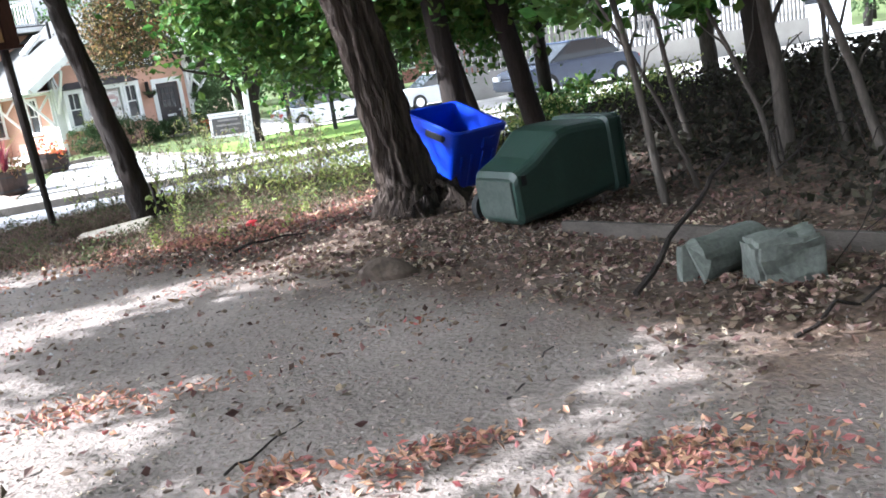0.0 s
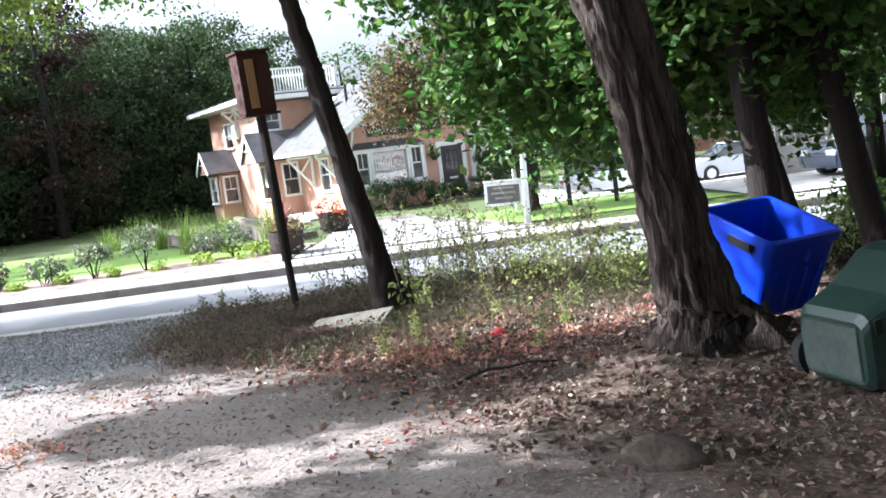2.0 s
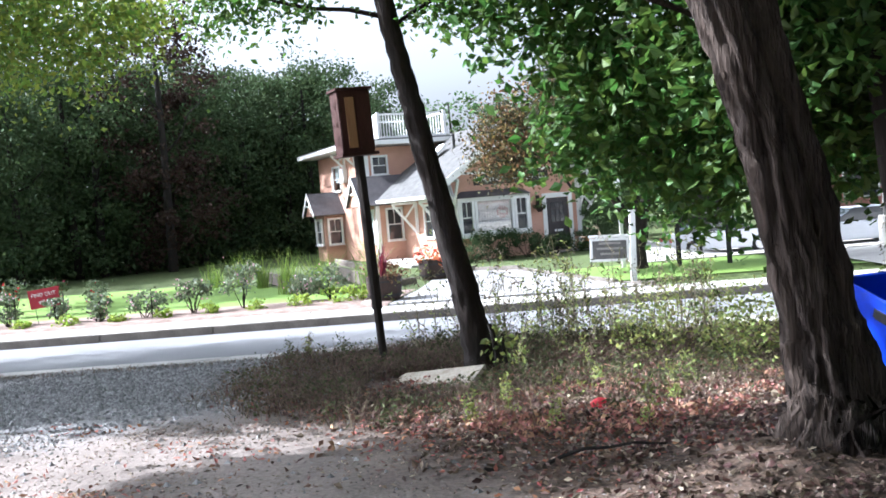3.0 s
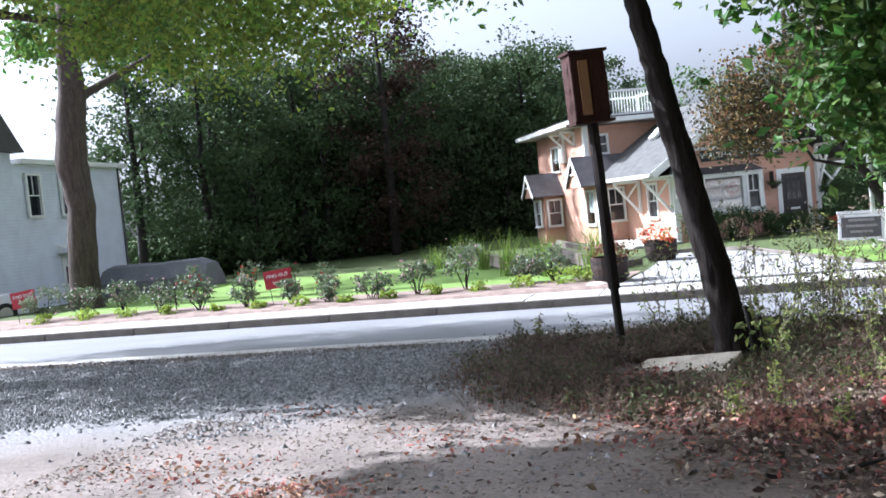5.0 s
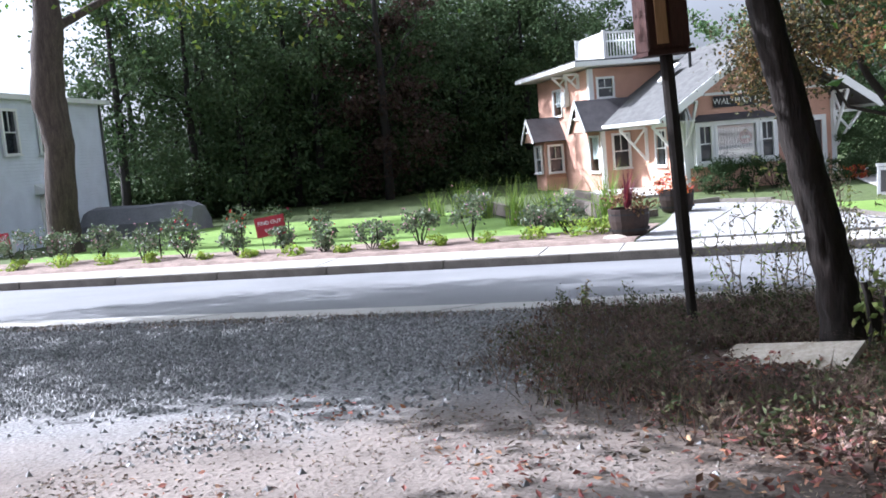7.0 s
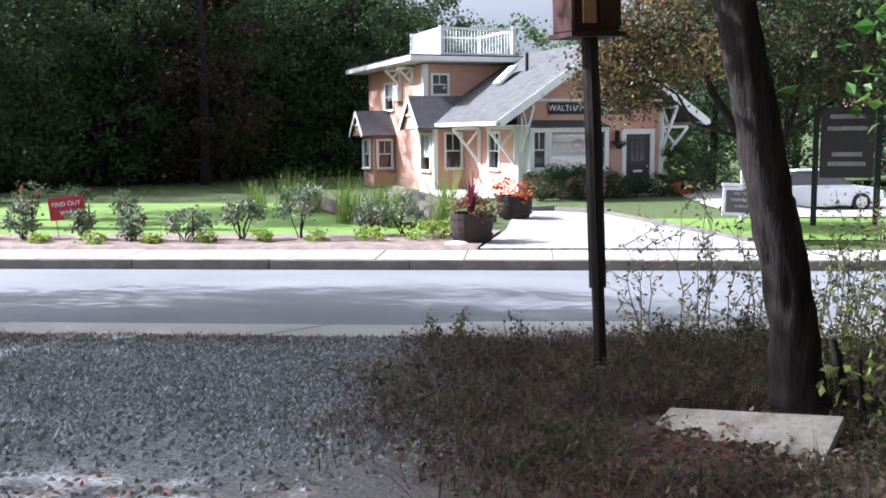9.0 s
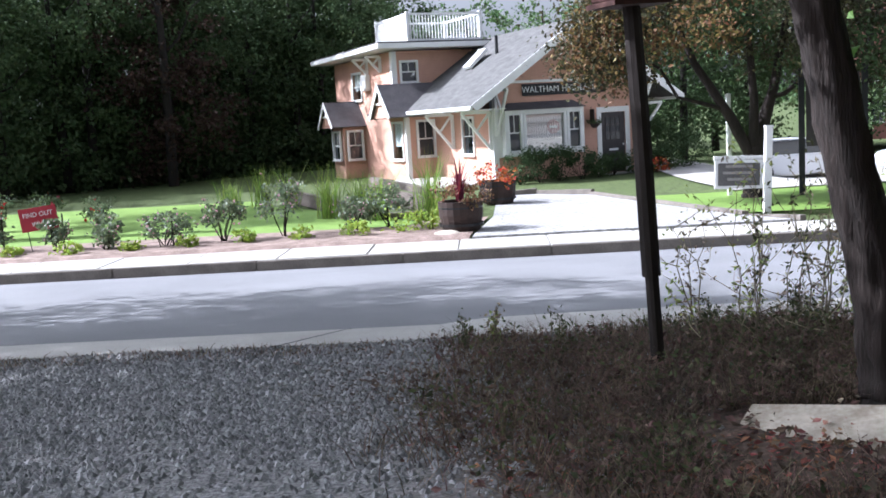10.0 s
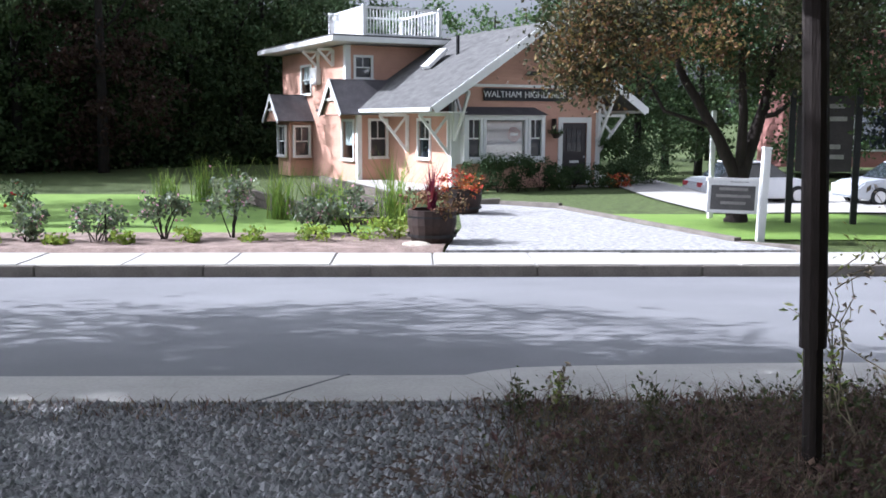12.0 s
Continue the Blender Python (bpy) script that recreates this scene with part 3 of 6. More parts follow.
# main roof
u0, u1, v0, zE = -1.25, W1 + 1.25, -1.05, Z(1.78)
zA = APEX + 0.05
roof = roof_slab("roof", (u0, v0, zE), (u0, 9.2, zE), (W1 / 2, 9.2, zA), (W1 / 2, v0, zA), 0.07, M_SHINGLE, house, "grey asphalt shingle gable roof")
roof_slab("roof", (W1 / 2, v0, zA), (W1 / 2, 9.2, zA), (u1, 9.2, zE), (u1, v0, zE), 0.07, M_SHINGLE, house, "grey asphalt shingle gable roof")
for s, ua in ((1, u0), (-1, u1)):
    roof_slab("bargeboard", (ua, v0 - 0.04, zE + 0.02), (ua, v0, zE + 0.02), (W1 / 2, v0, zA + 0.02), (W1 / 2, v0 - 0.04, zA + 0.02), 0.26, M_WHITE, house)
    part("gutter", box((ua - 0.06, v0, zE - 0.14), (ua + 0.04, 9.2 if s < 0 else 6.5, zE - 0.01), 0.015), M_WHITE, house)
part("soffit", box((u0 + .05, v0 + .02, zE - 0.16), (-0.005, 4.85, zE - 0.13)), M_WHITE, house)
# knee brackets
def bracket(p, q, drop):
    """Curved timber knee: post on the wall, arm under the eave and a brace."""
    p, q = Vector(p), Vector(q)
    foot = p - Vector((0, 0, drop))
    def timber(name, a, b, w, parent):
        bm = bmesh.new()
        add_beam(bm, a, b, w, w)
        return part(name, bm, M_WHITE, parent)
    post = timber("bracket", foot, p, 0.1, house)
    timber("bracket_arm", p + (q - p) * 0.04, q, 0.095, post)
    timber("bracket_brace", foot, q, 0.085, post)
    timber("bracket_strut", p, (foot + q) / 2, 0.07, post)
    return post


for v in (0.1, 3.2):
    bracket((-0.06, v, zE - 0.22), (-1.1, v, zE - 0.22), 1.25)
bracket((0.08, -0.08, Z(2.25)), (0.08, -0.98, Z(2.25)), 1.5)
bracket((W1 - 0.08, -0.08, Z(2.25)), (W1 - 0.08, -0.98, Z(2.25)), 1.5)
bracket((W1 + 0.05, 0.1, zE - 0.22), (u1 - 0.12, 0.1, zE - 0.22), 1.25)
for v in (7.2, 8.8):
    bracket((-1.25, v, Z(4.0)), (-1.85, v, Z(4.0)), 0.6)
# dormer over the bump, gable to the side
def side_gable(vc, half, zlow, zpk, uout, uin, overhang=0.12):
    for s in (-1, 1):
        roof_slab("dormer_roof", (uout, vc + s * half, zlow), (uin, vc + s * half, zlow), (uin, vc, zpk), (uout, vc, zpk), 0.06, M_SHINGLE_DK, house, "dark shingle dormer roof")
        roof_slab("bargeboard", (uout - 0.035, vc + s * half, zlow + .02), (uout, vc + s * half, zlow + .02), (uout, vc, zpk + .02), (uout - 0.035, vc, zpk + .02), 0.16, M_WHITE, house)
    bm = prism([(vc - half + 0.12, zlow - 0.02), (vc + half - 0.12, zlow - 0.02), (vc, zpk - 0.16)], uout + 0.12, uout + 0.2, "x")
    part("gable_panel", bm, M_SIDING, house)
    bm = bmesh.new()
    add_beam(bm, (uout + 0.08, vc - half * 0.5, zlow + (zpk - zlow) * 0.42), (uout + 0.08, vc + half * 0.5, zlow + (zpk - zlow) * 0.42), 0.06, 0.08)
    add_beam(bm, (uout + 0.08, vc, zlow + (zpk - zlow) * 0.42), (uout + 0.08, vc, zpk - 0.1), 0.06, 0.07)
    part("gable_truss", bm, M_WHITE, house)


side_gable(5.6, 1.15, Z(1.6), Z(2.85), -2.0, 1.2)
side_gable(10.45, 1.05, Z(1.35), Z(2.4), -2.7, -1.2)
part("porch_wall", box((-2.15, 9.7, 0), (-1.2, 11.2, Z(1.36))), M_SIDING, house)
window("y", 9.62, -1.95, -1.4, Z(0.0), Z(1.1), house)
window("x", -2.23, 10.0, 10.9, Z(0.0), Z(1.1), house)
# upper roof, deck and railing
for lo, hi in (((-2.05, 5.1, Z(4.15)), (5.3, 14.2, Z(4.34))),):
    part("fascia", box(lo, hi, 0.02), M_WHITE, house)
bm = bmesh.new()
add_box(bm, (-2.0, 5.15, Z(4.34)), (5.25, 14.15, Z(4.40)))
part("roof", bm, M_SHINGLE, house, "low grey upper roof")
part("deck_base", box((-0.25, 6.6, Z(4.4)), (3.0, 10.2, Z(4.6))), M_WHITE, house)
rail = part("railing", box((-0.25, 6.6, Z(5.52)), (3.0, 6.68, Z(5.6))), M_WHITE, house, "white roof-deck railing")
for lo, hi in (((-0.25, 6.6, Z(5.52)), (-0.17, 10.2, Z(5.6))), ((2.92, 6.68, Z(5.52)), (3.0, 10.2, Z(5.6))), ((-0.25, 10.12, Z(5.52)), (3.0, 10.2, Z(5.6)))):
    part("top_rail", box(lo, hi), M_WHITE, rail)
for u, v in ((-0.21, 6.64), (2.96, 6.64), (-0.21, 10.16), (2.96, 10.16)):
    part("post", box((u - 0.06, v - 0.06, Z(4.6)), (u + 0.06, v + 0.06, Z(5.66))), M_WHITE, rail)
def baluster(u, v):
    part("baluster", box((u - 0.018, v - 0.018, Z(4.6)), (u + 0.018, v + 0.018, Z(5.52))), M_WHITE, rail)
for k in range(1, 24):
    baluster(-0.21 + 3.17 * k / 24, 6.64)
for k in range(1, 30):
    part("slat", box((-0.225, 6.64 + 3.5 * k / 30 - 0.052, Z(4.6)), (-0.2, 6.64 + 3.5 * k / 30 + 0.052, Z(5.52))), M_WHITE, rail)
# windows
window("x", 0, 1.55, 2.4, Z(0.15), Z(1.37), house, curtain=False)
window("x", -1.2, 5.3, 6.35, Z(0.0), Z(1.34), house, bars=(0, 0), curtain=True)
window("y", 4.9, -0.72, -0.12, Z(0.1), Z(1.36), house)
window("y", 6.0, -0.82, -0.22, Z(2.95), Z(3.66), house)
window("x", -1.2, 9.75, 10.85, Z(2.45), Z(3.5), house, curtain=True)
part("ac_unit", box((-1.42, 8.6, Z(2.75)), (-1.2, 9.2, Z(3.4)), 0.03), M_WHITE, house, "pale wall-mounted box unit")
# front bay: shallow box with three lights and a dark hood
part("bay_body", box((0.3, -0.32, Z(0.02)), (3.34, -0.002, Z(0.12))), M_WHITE, house)
part("bay_head", box((0.3, -0.32, Z(1.46)), (3.34, -0.002, Z(1.56))), M_WHITE, house)
for a0, a1, bars, cur in ((0.46, 0.88, (1, 1), False), (1.1, 2.56, (0, 0), True), (2.78, 3.2, (1, 1), False)):
    window("y", -0.26, a0, a1, Z(0.22), Z(1.4), house, bars=bars, frame=0.1, curtain=2 if cur else False)
# octagon plate and white bar stand in for a stop sign mirrored here
oct_reflection = bmesh.new()
bmesh.ops.create_cone(oct_reflection, cap_ends=True, segments=8, radius1=0.26, radius2=0.26, depth=0.012, matrix=Matrix.Translation((2.2, -0.182, Z(0.94))) @ Matrix.Rotation(radians(90), 4, "X") @ Matrix.Rotation(radians(22.5), 4, "Z"))
oct_reflection = part("window_sign", oct_reflection, M_SIGNRED, house, "red octagon standing in for a sign's reflection in the bay glass")
part("printed_line", box((2.05, -0.192, Z(0.89)), (2.35, -0.189, Z(0.99))), M_WHITE, oct_reflection)
for a in (0.3, 3.26):
    part("bay_cheek", box((a, -0.3, Z(0.12)), (a + 0.08, -0.002, Z(1.46))), M_WHITE, house)
for lo, hi in (((0.12, -0.03, Z(0.0)), (0.298, -0.002, Z(1.62))), ((3.342, -0.03, Z(0.0)), (3.52, -0.002, Z(1.62)))):
    part("trim_board", box(lo, hi), M_WHITE, house)
bm = prism([(-0.42, Z(1.565)), (-0.005, Z(1.565)), (-0.005, Z(1.82))], 0.25, 3.4, "x")
for v in bm.verts:
    if v.co.z > Z(1.7):
        v.co.x += 0.32 if v.co.x < 1.5 else -0.32
part("bay_hood", bm, M_SHINGLE_DK, house, "dark hipped hood over the bay window")
# front door
for lo, hi in (((4.05, -0.03, 0.0), (4.228, 0.0, Z(1.5))), ((5.222, -0.03, 0.0), (5.4, 0.0, Z(1.5))), ((4.228, -0.03, Z(1.315)), (5.222, 0.0, Z(1.5)))):
    part("door_casing", box(lo, hi), M_WHITE, house)
door = part("door", box((4.235, 0.03, 0.06), (5.215, 0.08, Z(1.305))), M_DOOR, house, "dark panelled front door with a nine-light window")
bm = bmesh.new()
for i in range(4):
    add_box(bm, (4.42 + i * 0.2 - 0.012, 0.012, 1.2), (4.42 + i * 0.2 + 0.012, 0.03, 2.0))
    add_box(bm, (4.42, 0.014, 1.2 + i * 0.267 - 0.012), (5.02, 0.03, 1.2 + i * 0.267 + 0.012))
part("muntin_grid", bm, M_DOOR, door)
part("pane", box((4.42, 0.022, 1.2), (5.02, 0.029, 2.0)), M_GLASS, door)
part("letter_plate", box((4.55, 0.012, 0.82), (4.92, 0.03, 0.9)), M_WHITE, door)
part("handle", box((5.1, -0.03, 0.98), (5.15, 0.03, 1.06), 0.01), M_RIM, door)
part("doorstep", box((3.9, -0.9, 0), (5.6, -0.03, 0.05)), M_CONC, house)
# skylight and vent pipe
bm = bmesh.new()
add_beam(bm, (0.75, 3.4, Z(3.22)), (1.45, 3.4, Z(3.85)), 0.6, 0.12)
part("skylight", bm, M_WHITE, house, "white-framed roof skylight")
vs, fs = tube([(1.6, 2.6, Z(3.6)), (1.6, 2.6, Z(4.3))], [0.06, 0.06], 10)
raw("vent_pipe", vs, fs, M_BLACK, house)

# name board
board = empty("name_board", house.matrix_basis @ pose(2.75, -0.03, Z(2.22)), "black name board with raised white capitals on the gable", "sign")
part("panel", box((-1.62, -0.035, -0.2), (1.62, 0.0, 0.2), 0.012), M_BLACK, board)


def lettering(text, size, m, material, parent, depth=0.006, align="CENTER"):
    cu = bpy.data.curves.new("lettering", "FONT")
    cu.body, cu.size, cu.extrude, cu.align_x, cu.align_y = text, size, depth, align, "CENTER"
    tmp = bpy.data.objects.new("lettering", cu)
    me = bpy.data.meshes.new_from_object(tmp)
    bpy.data.objects.remove(tmp)
    me.materials.clear()
    me.materials.append(material)
    ob = new("lettering", me)
    ob.parent = parent
    ob.matrix_basis = m
    return ob


lettering("WALTHAM", 0.29, pose(-0.2, -0.045, 0, 90), M_WHITE, board, align="RIGHT")
lettering("HIGHLANDS", 0.29, pose(-0.09, -0.045, 0, 90), M_WHITE, board, align="LEFT")
lantern = empty("wall_lantern", house.matrix_basis @ pose(2.9, -0.02, Z(2.85)), "small black lamp above the name board", "lamp")
part("shade", prism([(-0.22, 0), (0.22, 0), (0.1, 0.13), (-0.1, 0.13)], -0.3, 0.0, "y"), M_BLACK, lantern)


# ---- trees ----
def crown_points(clusters, n, rng, spread):
    """Leaf places gathered in uneven clumps."""
    c = np.asarray(clusters, float)
    w = rng.uniform(0.4, 1.6, len(c))
    k = rng.choice(len(c), n, p=w / w.sum())
    s = spread * rng.uniform(0.6, 1.4, len(c))[k][:, None]
    return c[k] + rng.normal(0, 1, (n, 3)) * s * np.array([1, 1, 0.7])


def tree(label, base, stems, limbs, clusters, n, leaf, spread, bark, foliage, seed, group="", sides=10, rough=0.06, flat=0.0, name="tree", ridge=0.0):
    """stems: lists of (point, radius); limbs: (from, to, radius); coordinates are relative to base."""
    rng = np.random.default_rng(seed)
    t = empty(name, pose(*base), label, "tree", group)
    wood = []
    for i, st in enumerate(stems):
        pts, rad = [p for p, _ in st], [r for _, r in st]
        fine_p, fine_r = [], []
        for a, b, ra, rb in zip(pts, pts[1:], rad, rad[1:]):
            seg = 9 if ridge else 5
            for k in range(seg):
                f = k / seg
                fine_p.append(tuple(np.array(a) + (np.array(b) - np.array(a)) * f + rng.normal(0, 0.04, 3) * ra))
                fine_r.append(ra + (rb - ra) * f)
        fine_p.append(pts[-1])
        fine_r.append(rad[-1])
        wood.append(tube(fine_p, fine_r, sides, rough, seed + i, ridge=ridge))
    for i, (a, b, r) in enumerate(limbs):
        wood.append(tube(along(a, b, 6, 0.35, seed + 50 + i), np.linspace(r, r * 0.3, 6), 6, 0.05, seed + i))
    vs, fs = join(wood)
    raw("trunk", vs, fs, bark, t, smooth=True)
    if n:
        v, f = leaf_mesh(crown_points(clusters, n, rng, spread), leaf, rng, flat, droop=0.25)
        raw("crown", v, f, foliage, t)
    return t


def cloud(rng, centre, size, k, hollow=0.35):
    """Clump centres filling an egg, fewer in its middle."""
    d = rng.normal(0, 1, (k, 3))
    d /= np.linalg.norm(d, axis=1)[:, None]
    return np.array(centre) + d * (rng.uniform(hollow, 1, k) ** 0.5)[:, None] * np.array(size)


rng = np.random.default_rng(5)
# twin-stemmed trunk that the bins lean against
cl = np.concatenate([cloud(rng, (-0.35, 4.2, 2.5), (0.85, 1.3, 1.1), 34), cloud(rng, (-1.0, 3.9, 3.6), (1.2, 1.3, 0.8), 32), cloud(rng, (0.4, 5.2, 1.9), (0.9, 1.2, 0.85), 30), cloud(rng, (0.9, 2.6, 3.2), (1.2, 1.6, 0.9), 30),
                     cloud(rng, (2.2, 4.0, 2.3), (1.5, 1.8, 1.0), 34), cloud(rng, (0.2, 1.6, 3.3), (0.9, 1.2, 0.6), 18), cloud(rng, (3.4, 3.2, 2.4), (1.3, 1.3, 0.8), 18)])
# unseen upper clumps, placed by where their shade falls on the bank
canopy = np.concatenate([cloud(rng, (-1.6, 0.0, 6.4), (2.6, 2.6, 0.8), 70, 0.0), cloud(rng, (1.4, -1.0, 6.2), (2.2, 2.4, 0.8), 50, 0.0), cloud(rng, (-3.6, -0.4, 6.9), (2.4, 2.4, 0.8), 50, 0.0), cloud(rng, (-2.4, 2.4, 6.6), (2.4, 2.0, 0.6), 60, 0.0)])
big = tree("large broadleaf tree with furrowed grey-brown twin trunk in leaf litter", (2.95, -4.7, ground_z(2.93, -4.7) - 0.12),
     [[((-0.03, 0, -0.05), 0.37), ((-0.05, 0, 0.08), 0.25), ((-0.07, 0, 0.26), 0.18), ((-0.15, 0, 0.75), 0.135), ((-0.28, 0, 1.5), 0.12), ((-0.45, 0, 2.15), 0.115), ((-0.8, 0, 3.4), 0.11), ((-1.3, 0.2, 5.4), 0.09), ((-2.0, 0.3, 6.8), 0.05)],
      [((0.16, 0.04, -0.05), 0.36), ((0.11, 0.05, 0.08), 0.24), ((0.08, 0.06, 0.26), 0.17), ((-0.02, 0.06, 0.75), 0.125), ((-0.13, 0.07, 1.5), 0.115), ((-0.28, 0.09, 2.15), 0.11), ((-0.3, 0.5, 3.4), 0.1), ((0.1, 1.0, 5.6), 0.07)]],
     [((-0.35, 0.2, 2.6), (0.2, 4.0, 3.0), 0.05), ((-0.8, 0, 3.4), (-0.8, 3.8, 4.0), 0.05), ((-0.2, 0.3, 3.2), (2.4, 3.6, 2.8), 0.06), ((0, 0.8, 4.6), (1.8, 2.6, 5.2), 0.05), ((0.2, 3.0, 2.9), (0.9, 5.2, 2.3), 0.03),
      ((-1.3, 0.2, 5.4), (-5.2, -1.2, 7.2), 0.06), ((-1.2, 0.2, 5.2), (-3.4, 1.8, 6.8), 0.05), ((0.1, 1.0, 5.6), (1.6, -1.4, 6.4), 0.05)],
     cl, 25000, 0.115, 0.27, M_BARK_FURROW, M_LEAF, 11, sides=48, rough=0.035, flat=0.25, ridge=0.42)
r = np.random.default_rng(17)
v, f = leaf_mesh(crown_points(canopy, 26000, r, 0.3), 0.17, r, 0.35)
raw("crown", v, f, M_LEAF, big)
# unseen leaf layer added overhead to dim the sky light on the lot
r = np.random.default_rng(23)
high = np.concatenate([cloud(r, (x - 2.95, y + 4.7, 7.9), (1.7, 1.7, 0.9), 16, 0.0) for x in (-1.6, 1.2, 4.0, 6.8) for y in (-12.0, -9.2, -6.4, -3.6, -0.8)])
v, f = leaf_mesh(crown_points(high, 30000, r, 0.42), 0.23, r, 0.4)
raw("crown", v, f, M_LEAF, big, "unseen high crown added to cut sky light over the lot")
# leaning locust beside the slab
cl = np.concatenate([cloud(rng, (-1.85, 0.2, 3.75), (0.7, 0.6, 0.3), 18), cloud(rng, (0.2, 0.4, 3.7), (0.9, 0.7, 0.35), 22), cloud(rng, (-0.9, 0.2, 5.0), (1.4, 1.0, 0.6), 20), cloud(rng, (-0.4, 0, 6.0), (1.8, 1.5, 0.9), 20)])
tree("slender dark leaning locust tree beside a pale slab", (1.0, -0.85, ground_z(1.0, -0.85) - 0.1),
     [[((0.02, 0, -0.05), 0.2), ((0.0, 0, 0.25), 0.14), ((-0.1, 0, 0.85), 0.122), ((-0.25, 0.02, 1.6), 0.112), ((-0.42, 0.05, 2.45), 0.1), ((-0.58, 0.08, 3.3), 0.088), ((-0.8, 0.1, 4.6), 0.08), ((-1.0, 0.1, 6.2), 0.05)]],
     [((-0.6, 0.1, 3.4), (-2.1, 0.2, 3.9), 0.025), ((-0.58, 0.1, 3.3), (0.6, 0.5, 3.85), 0.025)], cl, 9500, 0.07, 0.18, M_BARK_DARK, M_LEAF, 12, sides=30, rough=0.03, ridge=0.16)
# trunks behind the bins
for k, (bx, by, lean, r, h) in enumerate(((5.2, -2.5, -0.95, 0.12, 4.6), (4.25, -2.7, -0.5, 0.13, 4.8), (4.75, -2.1, -0.95, 0.06, 4.0), (6.6, 0.2, -0.2, 0.1, 5.0), (3.7, -1.6, -0.3, 0.06, 4.2))):
    z = ground_z(bx, by) - 0.1
    tree("slim dark tree trunk rising from the leafy bank", (bx, by, z),
         [[((0, 0, 0), r * 1.3), ((lean * 0.1, 0, 0.5), r), ((lean * 0.5, 0, h * 0.5), r * 0.85), ((lean, 0.1, h), r * 0.5)]],
         [((lean * 0.5, 0, h * 0.5), (lean + 0.7, 0.5, h * 0.75), r * 0.3), ((lean * 0.6, 0, h * 0.6), (lean - 0.6, -0.2, h * 0.8), r * 0.3)],
         np.concatenate([cloud(rng, (lean, 0.1, h * 0.7), (1.2, 1.0, 1.4), 30), cloud(rng, (lean * 0.4, 0.2, h * 0.5), (0.9, 0.7, 0.5), 14)]), 3600, 0.12, 0.22, M_BARK_DARK, M_LEAF, 20 + k, "trees on the bank", flat=0.25)
# pale saplings
bank = np.random.default_rng(29)
for k, (bx, by, mx, mz, tx, tz, r) in enumerate(((4.39, -6.11, 4.27, 0.83, 4.16, 1.32, 0.027), (4.83, -5.9, 4.58, 0.64, 4.34, 1.1, 0.017), (5.7, -4.52, 5.55, 0.69, 5.44, 1.26, 0.025), (5.23, -6.31, 5.1, 0.57, 4.86, 1.04, 0.02),
                                                 (5.55, -6.0, 5.52, 0.77, 5.42, 1.32, 0.058), (5.89, -6.27, 5.74, 0.73, 5.71, 1.18, 0.021), (5.71, -6.82, 5.49, 0.76, 5.25, 1.27, 0.033), (8.3, -1.2, 8.27, 0.9, 8.24, 1.5, 0.1))):
    z = ground_z(bx, by) - 0.06
    mz, tz, ex = mz - z, tz - z, tx - bx
    tree("thin pale-barked sapling leaning out of the leafy bank", (bx, by, z),
         [[((0, 0, 0), r * 1.3), ((mx - bx, 0.02, mz), r), ((ex, 0, tz), r * 0.85), ((ex * 1.8, 0.1, tz * 1.7), r * 0.6), ((ex * 2.4, 0.2, tz * 2.4), r * 0.35)]],
         [((ex, 0, tz), (ex - 0.3, 0.1, tz * 1.45), r * 0.5), ((ex * 0.8, 0, tz * 0.8), (ex * 0.8 + 0.25, 0.1, tz * 1.3), r * 0.4), ((mx - bx, 0.02, mz), (mx - bx + 0.14, -0.1, mz * 1.4), r * 0.3)],
         np.concatenate([cloud(bank, (ex * 1.3, 0.1, tz * 1.35), (0.4, 0.4, 0.22), 7), cloud(bank, (ex * 2.2, 0.1, tz * 2.3), (0.9, 0.9, 0.4), 10)]), 420, 0.13, 0.1, M_BARK_PALE, M_LEAF, 40 + k, "saplings on the bank", sides=8, flat=0.2, name="sapling")
# close canopy over the bank, an added tree that blocks sky light
canopy = np.concatenate([cloud(bank, (1.6, 0.4, 4.9), (2.6, 3.0, 0.8), 70, 0.0), cloud(bank, (2.6, -3.0, 4.6), (2.4, 2.2, 0.8), 60, 0.0), cloud(bank, (4.2, -1.0, 5.2), (2.4, 3.2, 0.9), 60, 0.0)])
tree("spreading tree added to shade the leafy bank", (7.4, -3.4, ground_z(7.4, -3.4) - 0.1),
     [[((0, 0, 0), 0.17), ((-0.1, 0, 1.2), 0.13), ((-0.3, 0.1, 3.2), 0.11), ((-0.5, 0.2, 5.2), 0.06)]],
     [((-0.3, 0.1, 3.2), (-3.2, 1.2, 5.9), 0.05), ((-0.3, 0.1, 3.0), (-2.0, -2.6, 5.7), 0.05), ((-0.3, 0.1, 3.4), (1.6, -1.4, 5.0), 0.05)],
     canopy + [-2.6, 0, 1.1], 12000, 0.17, 0.36, M_BARK_DARK, M_LEAF, 58, "trees on the bank", flat=0.35)
